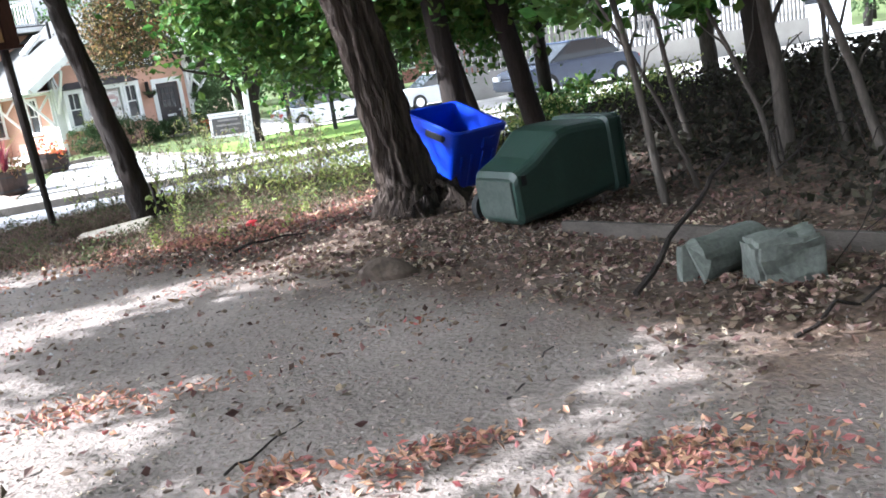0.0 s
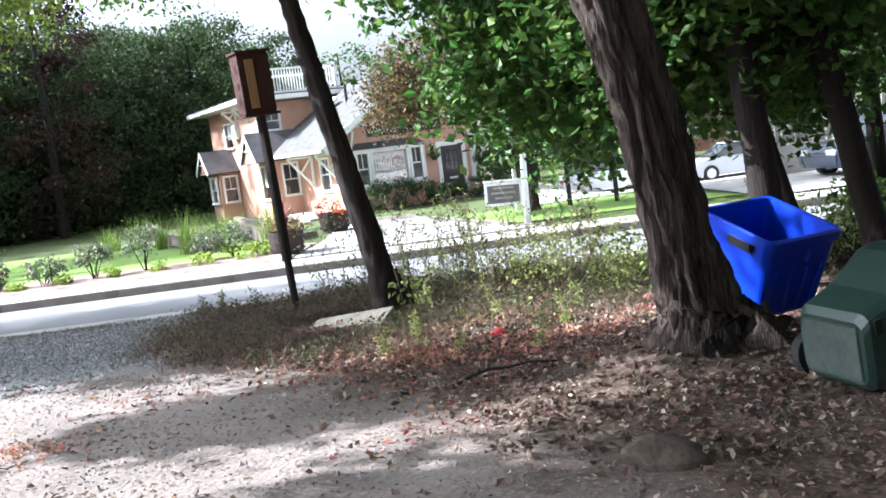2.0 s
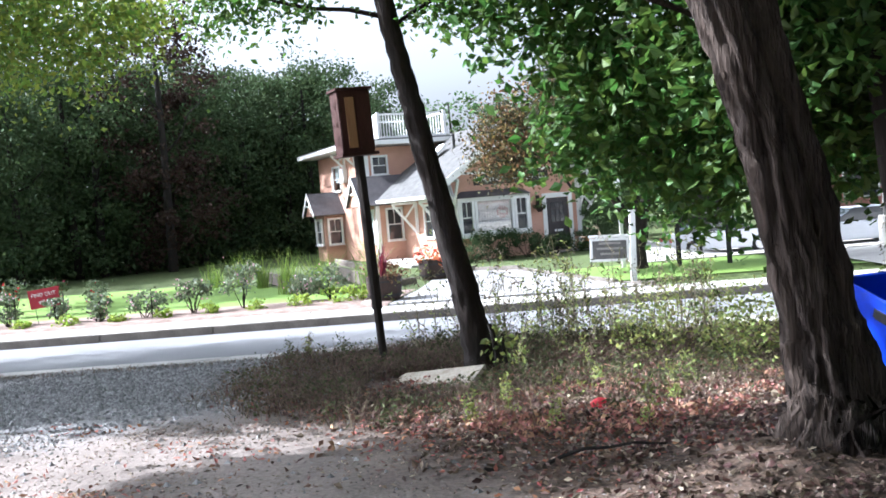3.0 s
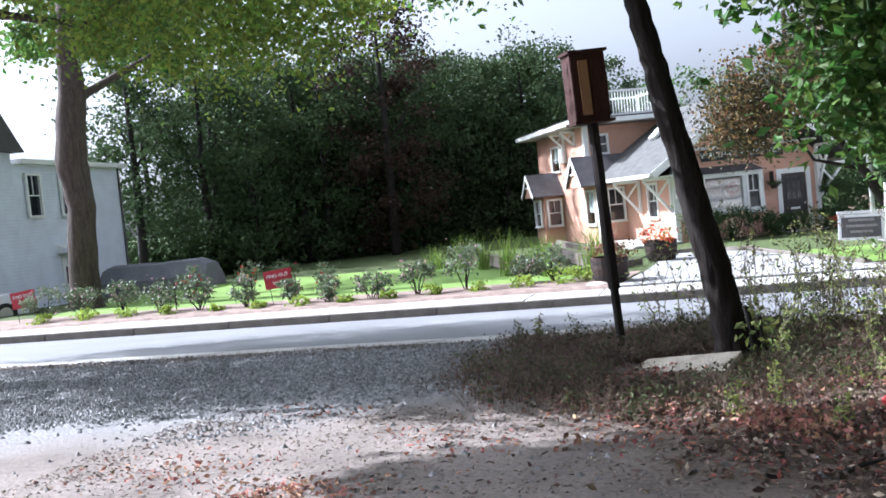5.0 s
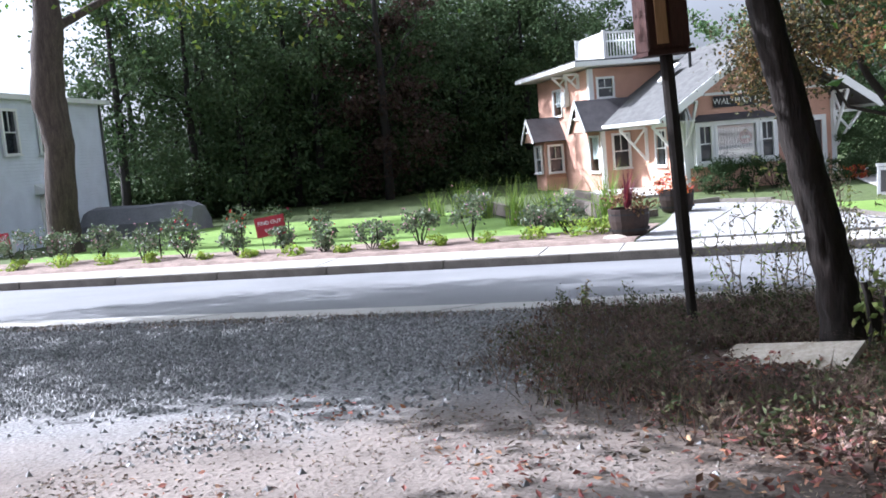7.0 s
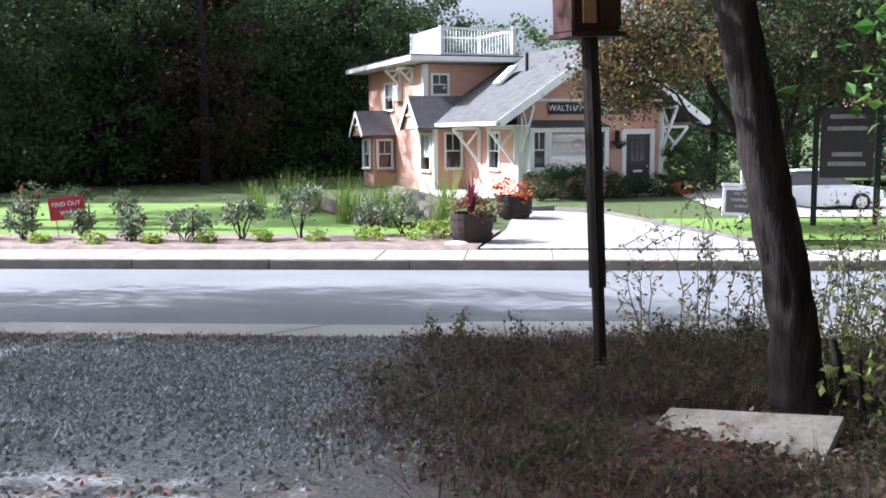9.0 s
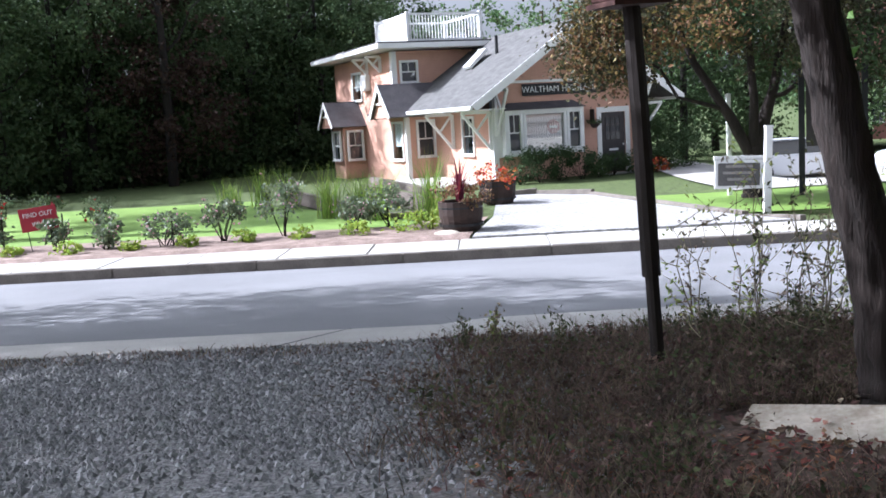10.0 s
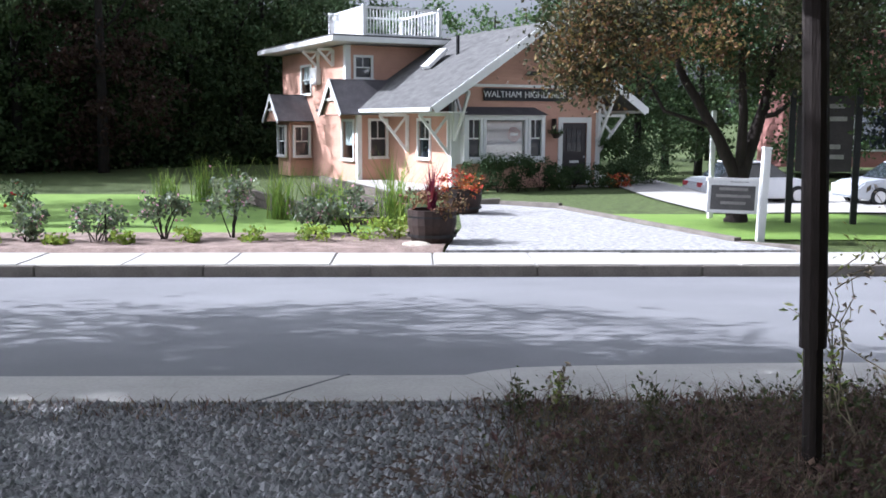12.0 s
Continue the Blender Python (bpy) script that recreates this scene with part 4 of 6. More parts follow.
# roadside tree whose boughs hang over the lot and shade it
cl = np.concatenate([cloud(rng, (5.7, 1.6, 4.25), (2.3, 2.0, 0.75), 60), cloud(rng, (4.2, 1.5, 5.4), (2.4, 1.9, 0.9), 36)])
road_tree = tree("tall roadside tree with yellow-green hanging boughs", (-10.6, 0.2, -0.15),
     [[((0, 0, -0.1), 0.42), ((0.1, 0, 2.0), 0.32), ((0.0, 0.3, 5.0), 0.24), ((-0.6, 1.6, 8.5), 0.1)]],
     [((0.0, 0.2, 4.0), (6.0, 1.6, 4.8), 0.12), ((0.0, 0.3, 4.8), (4.2, 1.0, 5.6), 0.1), ((2.9, 1.0, 4.5), (5.6, 3.0, 4.6), 0.06), ((-0.2, 0.6, 6), (-4.4, 3, 8.4), 0.1), ((-0.3, 1, 6.8), (1.5, 5.5, 8.4), 0.08), ((0, 0.3, 5), (4.2, 0.2, 6.1), 0.08)],
     cl, 19000, 0.088, 0.36, M_BARK, M_LEAF_BRIGHT, 13, flat=0.1)
# extra clumps out of view, set to throw shade on road, gravel and weeds
r = np.random.default_rng(19)
cl = np.concatenate([cloud(rng, (-3.0, 3.2, 8.2), (5.0, 4.3, 1.7), 150, 0.05), cloud(rng, (2.9, 0.9, 6.1), (2.0, 1.5, 0.5), 36, 0.0), cloud(rng, (3.0, -1.0, 6.1), (1.2, 0.9, 0.3), 22, 0.0), cloud(rng, (-1.4, 0.6, 8.3), (2.5, 1.5, 0.6), 60, 0.0)])
v, f = leaf_mesh(crown_points(cl, 24000, r, 0.45), 0.2, r, 0.4)
raw("crown", v, f, M_LEAF, road_tree, "dense unseen crown added to shade road and gravel")
# added tree out of view; each clump sits where its shadow dapples the lot
r = np.random.default_rng(27)
cl = np.concatenate([cloud(r, (3.0, 3.4, 6.7), (2.3, 2.4, 0.5), 110, 0.0), cloud(r, (1.0, 3.0, 6.8), (1.1, 1.6, 0.4), 130, 0.0), cloud(r, (2.6, 1.6, 6.8), (1.5, 1.1, 0.4), 80, 0.0), cloud(r, (-0.5, 5.9, 6.9), (1.2, 0.75, 0.25), 44, 0.0), cloud(r, (-0.9, 3.2, 6.95), (0.95, 0.75, 0.3), 50, 0.0), cloud(r, (-0.35, 1.85, 6.95), (0.9, 0.8, 0.3), 48, 0.0),
                     cloud(r, (-2.0, 5.35, 6.95), (1.05, 0.42, 0.25), 44, 0.0), cloud(r, (0.2, 5.6, 6.9), (1.3, 0.5, 0.25), 26, 0.0), cloud(r, (1.2, 0.3, 6.9), (1.4, 0.8, 0.3), 30, 0.0)])
tree("unseen tree added at the lot's edge to cast dappled shade", (-6.2, -8.8, -0.05),
     [[((0, 0, -0.1), 0.4), ((0.1, 0, 2.0), 0.3), ((0.1, 0.1, 5.0), 0.24), ((0.1, 0.1, 8.5), 0.1)]],
     [((0.1, 0.1, 4.4), (1.6, 3.6, 6.8), 0.12), ((0.1, 0.1, 5.2), (-2.2, 1.4, 7.5), 0.1), ((0.1, 0.1, 4.8), (4.0, 2.6, 6.8), 0.1)], cl, 27000, 0.17, 0.21, M_BARK, M_LEAF, 14, flat=0.4)
# yard tree with rusting leaves
cl = np.concatenate([cloud(rng, (-0.3, 0, 4.6), (3.4, 2.8, 1.9), 70), cloud(rng, (-3.0, -0.3, 3.55), (1.1, 1.2, 0.8), 16), cloud(rng, (2.6, 0, 3.6), (2.0, 1.6, 1.2), 24)])
yard = tree("spreading yard tree with browning autumn leaves beside the drive", (4.75, 15.5, ground_z(4.75, 15.5) - 0.05),
     [[((0, 0, -0.05), 0.26), ((0.0, 0, 0.3), 0.2), ((0.05, 0, 1.1), 0.17), ((0.5, 0.1, 2.4), 0.1), ((0.9, 0.2, 4.4), 0.05)],
      [((0.0, 0, 0.9), 0.14), ((-0.5, 0, 1.9), 0.11), ((-1.2, 0, 3.0), 0.08), ((-1.8, 0.2, 4.6), 0.04)],
      [((0.03, 0, 1.0), 0.12), ((0.0, -0.2, 2.2), 0.09), ((-0.2, -0.3, 4.2), 0.05)]],
     [((-0.6, 0, 2.0), (-3.0, -0.3, 3.3), 0.05), ((0.4, 0.1, 2.2), (2.6, 0, 3.4), 0.06), ((0.5, 0.1, 2.5), (1.6, 0.6, 4.6), 0.05)],
     cl, 27000, 0.1, 0.36, M_BARK_DARK, M_LEAF_OLIVE, 15)
r = np.random.default_rng(18)
v, f = leaf_mesh(crown_points(cloud(rng, (1.4, 0.3, 4.2), (3.0, 2.4, 1.7), 60), 16000, r, 0.36), 0.11, r)
raw("crown", v, f, M_LEAF_DARK, yard, "still green side of the crown")
v, f = leaf_mesh(crown_points(np.concatenate([cloud(rng, (-2.95, -0.5, 3.45), (1.0, 1.2, 0.8), 18), cloud(rng, (-1.6, -1.0, 4.1), (1.8, 1.6, 1.2), 18)]), 4200, r, 0.28), 0.1, r)
raw("crown", v, f, M_LEAF_RUST, yard, "rust-brown tips of the boughs")
# stout trunk before the white house
# unseen crown, moved off the trunk to shade the lawn's far half
cl = np.concatenate([cloud(rng, (0.5, 4.6, 9.8), (5.5, 3.8, 1.8), 100, 0.0)])
tree("stout grey trunk of a tall tree behind the roses", (-17.9, 16.0, ground_z(-17.9, 16) - 0.1),
     [[((0, 0, -0.1), 0.55), ((0.05, 0, 1.0), 0.44), ((0.25, 0, 3.2), 0.42), ((0.05, 0, 4.6), 0.47), ((0.35, 0, 6.6), 0.4), ((0.4, 0, 9.5), 0.2)]],
     [((0.3, 0, 6.5), (2.6, 4, 9), 0.16), ((0.3, 0, 6.8), (-2.4, 4, 9.4), 0.15)], cl, 15000, 0.2, 0.42, M_BARK, M_LEAF, 16, sides=16, rough=0.07)

# woods behind the lawn, and far trees
def wood_kind(seed, foliage, h, w, n, leaf):
    r = np.random.default_rng(seed)
    cl = np.concatenate([cloud(r, (0, 0, h * 0.62), (w, w, h * 0.36), 46), cloud(r, (0, 0, h * 0.22), (w * 0.95, w * 0.95, h * 0.2), 26, 0.1)])
    return tree("tall shaded woodland tree in dense dark leaf", (0, 0, 0), [[((0, 0, -0.3), 0.24), ((0.1, 0, h * 0.4), 0.17), ((0, 0.1, h * 0.85), 0.06)]],
                [((0.1, 0, h * 0.4), (w * 0.7, 0, h * 0.6), 0.06), ((0.1, 0, h * 0.5), (-w * 0.7, 0.3, h * 0.7), 0.06)], cl, n, leaf, 0.42, M_BARK_WOOD, foliage, seed, "woodland trees", sides=8)


kinds = [wood_kind(61, M_LEAF_DARK, 12.5, 2.7, 6000, 0.22), wood_kind(62, M_LEAF_DARK, 11.4, 2.9, 6000, 0.22), wood_kind(63, M_LEAF_DARK, 9.6, 2.5, 5000, 0.22)]
spots = []
for row, (y0, n) in enumerate(((27.0, 11), (30.5, 12), (34.5, 13), (39, 14))):
    for k in range(n):
        f = k / (n - 1)
        x = -24.0 + row * -1.4 + f * (14.0 + row * 2.6) + rng.uniform(-0.7, 0.7)
        spots.append((x, y0 + 2.0 + 17.0 * f ** 0.75 + rng.uniform(-0.9, 0.9)))
for k, (x, y) in enumerate(spots):
    s = rng.uniform(0.86, 1.12)
    m = pose(x, y, ground_z(x, y) - 0.1, 0, 0, rng.uniform(0, 360))
    if k < 3:
        kinds[k].matrix_basis = m
    else:
        copy_thing(kinds[k % 3], m)
# low growth along the foot of the woods
r = np.random.default_rng(77)
k = r.uniform(0, 1, 15000)
edge_pts = np.stack([-27 + 19 * k + r.normal(0, 0.6, 15000), 29.5 + 17.5 * k ** 0.8 + r.normal(0, 0.7, 15000), -1.2 + 2.0 * r.uniform(0, 1, 15000) ** 1.4], 1)
v, f = leaf_mesh(edge_pts, 0.3, r)
tagged(raw("undergrowth", v, f, M_LEAF_DARK), "dark low undergrowth along the foot of the woods", "undergrowth", kind="stuff")
# unseen trees added behind and beside the lot to block low sky light
for k, (x, y) in enumerate(((-7.5, -16.5), (-4.0, -17.2), (-0.8, -16.4), (2.4, -17.0), (5.6, -16.2), (8.8, -16.0), (11.6, -13.6), (12.2, -10.4), (11.8, -7.4), (12.6, -4.6), (9.2, -12.2))):
    copy_thing(kinds[k % 3], pose(x, y, -0.1, 0, 0, rng.uniform(0, 360)))
copper = wood_kind(64, M_LEAF_COPPER, 14.6, 3.0, 8000, 0.22)
tagged(copper, "dull copper-leaved tree at the edge of the woods", group="woodland trees")
copper.matrix_basis = pose(-15.0, 36.8, ground_z(-15.0, 36.8) - 0.1)
for x, y in ((9, 44), (13, 47), (5.8, 43), (17, 41), (22.5, 39), (7.5, 49), (27, 36)):
    copy_thing(kinds[2], pose(x, y, -1.4, 0, 0, rng.uniform(0, 360)))
far_tree = wood_kind(71, M_LEAF_FAR, 11.5, 3.4, 3600, 0.3)
tagged(far_tree, "tall sunlit green tree far behind the house", group="far trees")
far_spots = [(-2, 62), (3.5, 66), (8, 60), (-6.5, 64), (13, 68), (18, 62), (24, 60), (30, 66), (36, 58), (12, 50), (19, 52), (27, 50), (34, 46), (42, 44), (-11, 66), (46, 36), (40, 30)]
for k, (x, y) in enumerate(far_spots):
    m = pose(x, y, -1.0, 0, 0, rng.uniform(0, 360))
    if k == 0:
        far_tree.matrix_basis = m
    else:
        copy_thing(far_tree, m)


# ---- shrubs, grasses and pots across the road ----
def shrub(label, x, y, w, h, n, leaf, foliage, seed, group="", flowers=None, nf=0, fs=0.05, name="shrub", z=None, stems=7, category="shrub", low=0.35):
    r = np.random.default_rng(seed)
    s = empty(name, pose(x, y, ground_z(x, y) if z is None else z), label, category, group)
    tips = cloud(r, (0, 0, h * (0.5 + low / 2)), (w / 2, w / 2, h * (0.5 - low / 2)), 16)
    vs, fcs = join([tube(along((r.normal(0, 0.03), r.normal(0, 0.03), -0.03), tips[k], 4, 0.2, seed + k), [0.014, 0.012, 0.009, 0.005], 5) for k in range(stems)])
    raw("woody_stem", vs, fcs, M_BARK_DARK, s)
    v, f = leaf_mesh(crown_points(tips, n, r, w * 0.1), leaf, r)
    raw("foliage", v, f, foliage, s)
    if flowers:
        v, f = leaf_mesh(crown_points(tips, nf, r, w * 0.13), fs, r, aspect=1.0)
        tagged(raw("bloom", v, f, flowers, s), kind="stuff")
    return s


M_ROSE = mat("rose_leaf", (0.15, 0.19, 0.1), (0.07, 0.1, 0.05), 0.5, 3, 20, 0, island=0.8, translucent=0.3, spec=0.5)
M_LIME = mat("lime_leaf", (0.30, 0.40, 0.06), (0.19, 0.27, 0.04), 0.6, 3, 20, 0, island=0.6, translucent=0.4)
for k, (x, y, w, h) in enumerate(((-4.95, 12.75, 0.8, 1.05), (-6.05, 12.5, 0.62, 0.75), (-7.1, 12.2, 0.75, 0.68), (-8.25, 12.2, 0.58, 0.66), (-9.35, 12.4, 0.5, 0.6), (-10.6, 12.5, 0.62, 0.7), (-11.9, 12.5, 0.6, 0.75),
                                  (-13.1, 12.6, 0.8, 0.8), (-14.4, 12.9, 0.7, 0.85), (-15.6, 12.8, 0.8, 0.75), (-16.6, 12.6, 0.9, 0.8), (-3.55, 13.2, 0.7, 0.6), (-2.95, 13.35, 0.72, 0.8))):
    shrub("leggy rose bush with grey-green leaves and pale blooms in mulch", x, y, w * 1.2, h * 1.12, 560, 0.085, M_ROSE, 100 + k, "rose bushes along the bed", M_PINK, 45, 0.05, low=0.3)
for k, (x, y, w, h) in enumerate(((-4.55, 12.25, 0.45, 0.32), (-5.6, 12.1, 0.42, 0.32), (-6.6, 11.9, 0.4, 0.3), (-7.65, 11.85, 0.4, 0.26), (-8.8, 11.8, 0.5, 0.34), (-10.0, 11.9, 0.42, 0.28), (-11.2, 12.0, 0.4, 0.26),
                                  (-12.5, 12.0, 0.4, 0.28), (-13.8, 12.1, 0.5, 0.34), (-15.0, 12.1, 0.55, 0.36), (-16.2, 11.9, 0.5, 0.36), (-3.5, 12.35, 0.6, 0.34), (-2.6, 12.55, 0.75, 0.42), (-2.1, 12.7, 0.6, 0.4))):
    shrub("low yellow-green leafy clump at the bed's edge", x, y, w, h, 260, 0.075, M_LIME, 130 + k, "low clumps along the bed", low=0.1, stems=3)
for k, (x, y, w, h) in enumerate(((-11.9, 17.5, 0.9, 0.95), (-13.2, 17.8, 0.8, 1.0), (-14.6, 16.6, 0.9, 1.0), (-10.9, 18.3, 0.8, 0.8))):
    shrub("tall rose bush with red blooms beyond the lawn", x, y, w, h, 420, 0.08, M_ROSE, 150 + k, "red roses", M_REDFL, 16, 0.1, low=0.2)
for k, (x, y) in enumerate(((0.0, -1.05), (0.75, -0.95), (1.5, -0.95), (2.3, -1.0), (3.1, -0.9), (3.7, -0.75), (4.7, -0.8), (5.7, -0.9))):
    p = house.matrix_basis @ Vector((x + 0.2, y - 0.4, 0))
    shrub("clipped dark evergreen shrub under the bay window", p.x, p.y, 1.15, 1.2 if x < 3 else 0.85, 1500, 0.075, M_LEAF_DARK, 170 + k, "foundation shrubs", z=HZ, low=0.05)
for k, (x, y, w, h) in enumerate(((6.2, -0.3, 1.1, 0.6), (7.2, 0.2, 1.3, 0.7), (8.5, 0.4, 1.2, 0.5), (9.9, 0.3, 1.2, 0.5))):
    shrub("leafy green shrub along the top of the bank", x, y, w, h, 600, 0.1, M_LEAF, 190 + k, "shrubs on the bank", low=0.05)
p = house.matrix_basis @ Vector((5.9, -0.6, 0))
shrub("tall dark conical evergreen beside the front door", p.x, p.y, 1.1, 2.1, 2600, 0.075, M_LEAF_DARK, 180, z=HZ, low=0.02)
p = house.matrix_basis @ Vector((5.4, -1.6, 0))
shrub("mounded orange chrysanthemum by the door", p.x, p.y, 0.75, 0.6, 500, 0.06, M_ORANGE, 181, z=HZ, low=0.05)
p = house.matrix_basis @ Vector((7.6, -0.4, 0))
shrub("rounded dark shrub beside the house corner", p.x, p.y, 2.2, 1.3, 2600, 0.085, M_LEAF_DARK, 182, z=HZ, low=0.05)


def grass_clump(label, x, y, h, w, n, material, seed, z=None):
    r = np.random.default_rng(seed)
    b = r.normal(0, w, (n, 3)) * [1, 1, 0]
    v, f = blades(b, h * 0.8, 0.02, r, 0.48)
    g = raw("ornamental_grass", v, f, material)
    g.matrix_basis = pose(x, y, ground_z(x, y) if z is None else z)
    return tagged(g, label, "grass", "ornamental grasses")


M_REED = mat("reed_blade", (0.24, 0.34, 0.07), (0.14, 0.22, 0.04), 0.6, 3, 20, 0, island=0.6, translucent=0.45)
for k, (x, y, h, w) in enumerate(((-4.6, 16.2, 1.25, 0.13), (-3.35, 15.0, 1.1, 0.1), (-2.25, 15.2, 1.45, 0.13), (-6.3, 20.0, 1.2, 0.1), (-7.4, 21.6, 1.25, 0.12), (-8.6, 22.5, 0.9, 0.16), (-3.9, 16.4, 1.1, 0.1))):
    grass_clump("tall arching clump of ornamental grass, sunlit green", x, y, h, w, 120, M_REED, 200 + k)


basket = empty("hanging_basket", house.matrix_basis @ pose(3.78, -0.28, Z(1.0)), "dark hanging basket of trailing leaves beside the door", "basket")
r = np.random.default_rng(187)
bm = bmesh.new()
bmesh.ops.create_cone(bm, cap_ends=True, segments=14, radius1=0.08, radius2=0.17, depth=0.16, matrix=Matrix.Translation((0, 0, -0.12)))
part("pot", bm, M_POT, basket)
v, f = leaf_mesh(crown_points(cloud(r, (0, 0, 0), (0.24, 0.2, 0.16), 10), 260, r, 0.05), 0.07, r)
raw("foliage", v, f, M_LEAF_DARK, basket)
part("hook", box((-0.012, -0.012, 0.05), (0.012, 0.26, 0.45)), M_BLACK, basket)


def planter(label, x, y, r, h, seed, filler, spike=None, orange=False):
    rr = np.random.default_rng(seed)
    z = ground_z(x, max(y, 12.5)) + 0.04
    p = empty("planter", pose(x, y, z), label, "planter", "barrel planters")
    prof = [(0, 0), (r * 0.82, 0), (r * 0.86, h * 0.12), (r * 0.98, h * 0.55), (r, h), (r * 0.9, h), (r * 0.88, h - 0.06), (0, h - 0.06)]
    bm = bmesh.new()
    rings = [[bm.verts.new((q[0] * math.cos(a), q[0] * math.sin(a), q[1])) for a in np.linspace(0, 2 * math.pi, 20, endpoint=False)] for q in prof[1:-1]]
    for A, Bq in zip(rings, rings[1:]):
        for i in range(20):
            bm.faces.new((A[i], A[(i + 1) % 20], Bq[(i + 1) % 20], Bq[i]))
    bm.faces.new(rings[0][::-1])
    bm.faces.new(rings[-1])
    part("barrel", bm, M_POT, p)
    for zz in (h * 0.22, h * 0.78):
        bm = bmesh.new()
        bmesh.ops.create_cone(bm, segments=20, radius1=r * 0.985, radius2=r * 1.0, depth=0.05, matrix=Matrix.Translation((0, 0, zz)))
        part("hoop", bm, M_BLACK, p)
    tips = cloud(rr, (0, 0, h + 0.12), (r * 1.25, r * 1.25, 0.26), 16)
    v, f = leaf_mesh(crown_points(tips, 520, rr, 0.08), 0.075, rr)
    raw("foliage", v, f, filler, p)
    if spike:
        v, f = blades(rr.normal(0, 0.03, (46, 3)) * [1, 1, 0] + [0, 0, h], 0.62, 0.035, rr, 0.4)
        raw("spike_tuft", v, f, spike, p)
    return p


M_BRONZE = mat("bronze_leaf", (0.24, 0.13, 0.07), (0.13, 0.09, 0.04), 0.7, 3, 20, 0, island=0.9, translucent=0.3)
planter("dark half-barrel planter with purple spikes and bronze foliage", -1.5, 12.2, 0.42, 0.55, 220, M_BRONZE, M_PURPLE)
planter("dark half-barrel planter of orange flowers and green leaves", -0.75, 17.9, 0.45, 0.55, 221, M_ORANGE)
stone = bmesh.new()
bmesh.ops.create_icosphere(stone, subdivisions=2, radius=0.22)
for v in stone.verts:
    v.co = Vector((v.co.x * 1.2, v.co.y, v.co.z * 0.35)) * (1 + 0.2 * noise.noise(v.co * 5))
s = part("stone", stone, M_SLAB)
s.location = (-1.75, 11.75, ground_z(-1.75, 12.6) + 0.03)
tagged(s, "flat pale stone at the corner of the bed", "stone")

# timber terraces by the house
for k, (a, b, z) in enumerate((((-6.7, 22.4), (-3.6, 15.4), -0.66), ((-6.7, 22.4), (-3.6, 15.4), -0.485), ((-4.7, 23.2), (-2.2, 16.0), -0.62), ((-4.7, 23.2), (-2.2, 16.0), -0.445), ((-4.5, 23.4), (-2.0, 16.2), -0.27), ((-3.5, 15.3), (-1.7, 15.7), -0.64), ((-2.1, 15.9), (-1.2, 16.6), -0.6))):
    bm = bmesh.new()
    add_beam(bm, (*a, z), (*b, z), 0.16, 0.17)
    tagged(part("landscape_timber", bm, M_TIMBER), "weathered grey landscape timber edging the terraced bed", "timber", "terrace timbers")
p = house.matrix_basis @ Vector((-1.6, 2.0, 0))
plat = part("terrace", box((-1.9, -0.6, -0.25), (-0.06, 4.8, 0.12), 0.02), M_CONC)
plat.matrix_basis = house.matrix_basis
tagged(plat, "pale stone terrace along the side of the house", "terrace", kind="structure")


def yard_sign(x, y, rz, tilt):
    """Red board on a wire stake, with two lines of white capitals."""
    s = empty("yard_sign", pose(x, y, ground_z(x, 12.6), 0, tilt, rz), "small red yard sign with white lettering on a stake", "sign", "red yard signs")
    part("board", box((-0.36, -0.012, 0.45), (0.36, 0.012, 0.9), 0.006), M_SIGNRED, s)
    for sx in (-0.26, 0.26):
        vs, fs = tube([(sx, 0.02, -0.1), (sx, 0.02, 0.6)], [0.008, 0.008], 6)
        raw("stake", vs, fs, M_BLACK, s)
    lettering("FIND OUT", 0.125, pose(0, -0.017, 0.76, 90), M_WHITE, s, 0.002)
    lettering("WHY", 0.125, pose(0, -0.017, 0.58, 90), M_WHITE, s, 0.002)
    return s


yard_sign(-9.6, 12.55, 6, -6)
yard_sign(-17.2, 12.6, 8, -6)
for x, y in ((-7.0, 12.3), (-10.5, 12.7), (-9.2, 12.5), (-12.7, 12.7)):
    vs, fs = tube([(x, y, ground_z(x, y) - 0.1), (x + 0.01, y, ground_z(x, y) + 0.75)], [0.018, 0.015], 6)
    tagged(raw("garden_stake", vs, fs, M_BARK_DARK), "dark wooden garden stake among the roses", "stake", "garden stakes")

# ---- right of the drive ----
post = empty("hanging_sign", pose(4.2, 12.55, -0.72, 0, 2), "white sign post with a grey hanging notice board", "sign")
part("post", box((-0.065, -0.065, 0), (0.065, 0.065, 1.62), 0.012), M_WHITE, post)
part("cap", box((-0.075, -0.075, 1.62), (0.075, 0.075, 1.66), 0.01), M_WHITE, post)
part("arm", box((-1.0, -0.03, 1.05), (-0.09, 0.03, 1.11)), M_WHITE, post)
part("frame", box((-0.98, -0.02, 0.5), (-0.09, 0.02, 1.04), 0.008), M_WHITE, post)
part("board", box((-0.92, -0.026, 0.56), (-0.15, -0.018, 0.98)), M_SIGNGREY, post)
for zz, w in ((0.92, 0.5), (0.8, 0.6), (0.68, 0.44)):
    part("printed_line", box((-0.53 - w / 2, -0.03, zz - 0.025), (-0.53 + w / 2, -0.026, zz + 0.025)), M_GREYFENCE, post)
flag = empty("white_post", pose(4.45, 16.3, -0.75), "tall plain white square post on the lawn", "post")
part("post", box((-0.05, -0.05, 0), (0.05, 0.05, 2.35), 0.015), M_WHITE, flag)
part("base", box((-0.16, -0.16, 0), (0.16, 0.16, 0.06), 0.01), M_WHITE, flag)
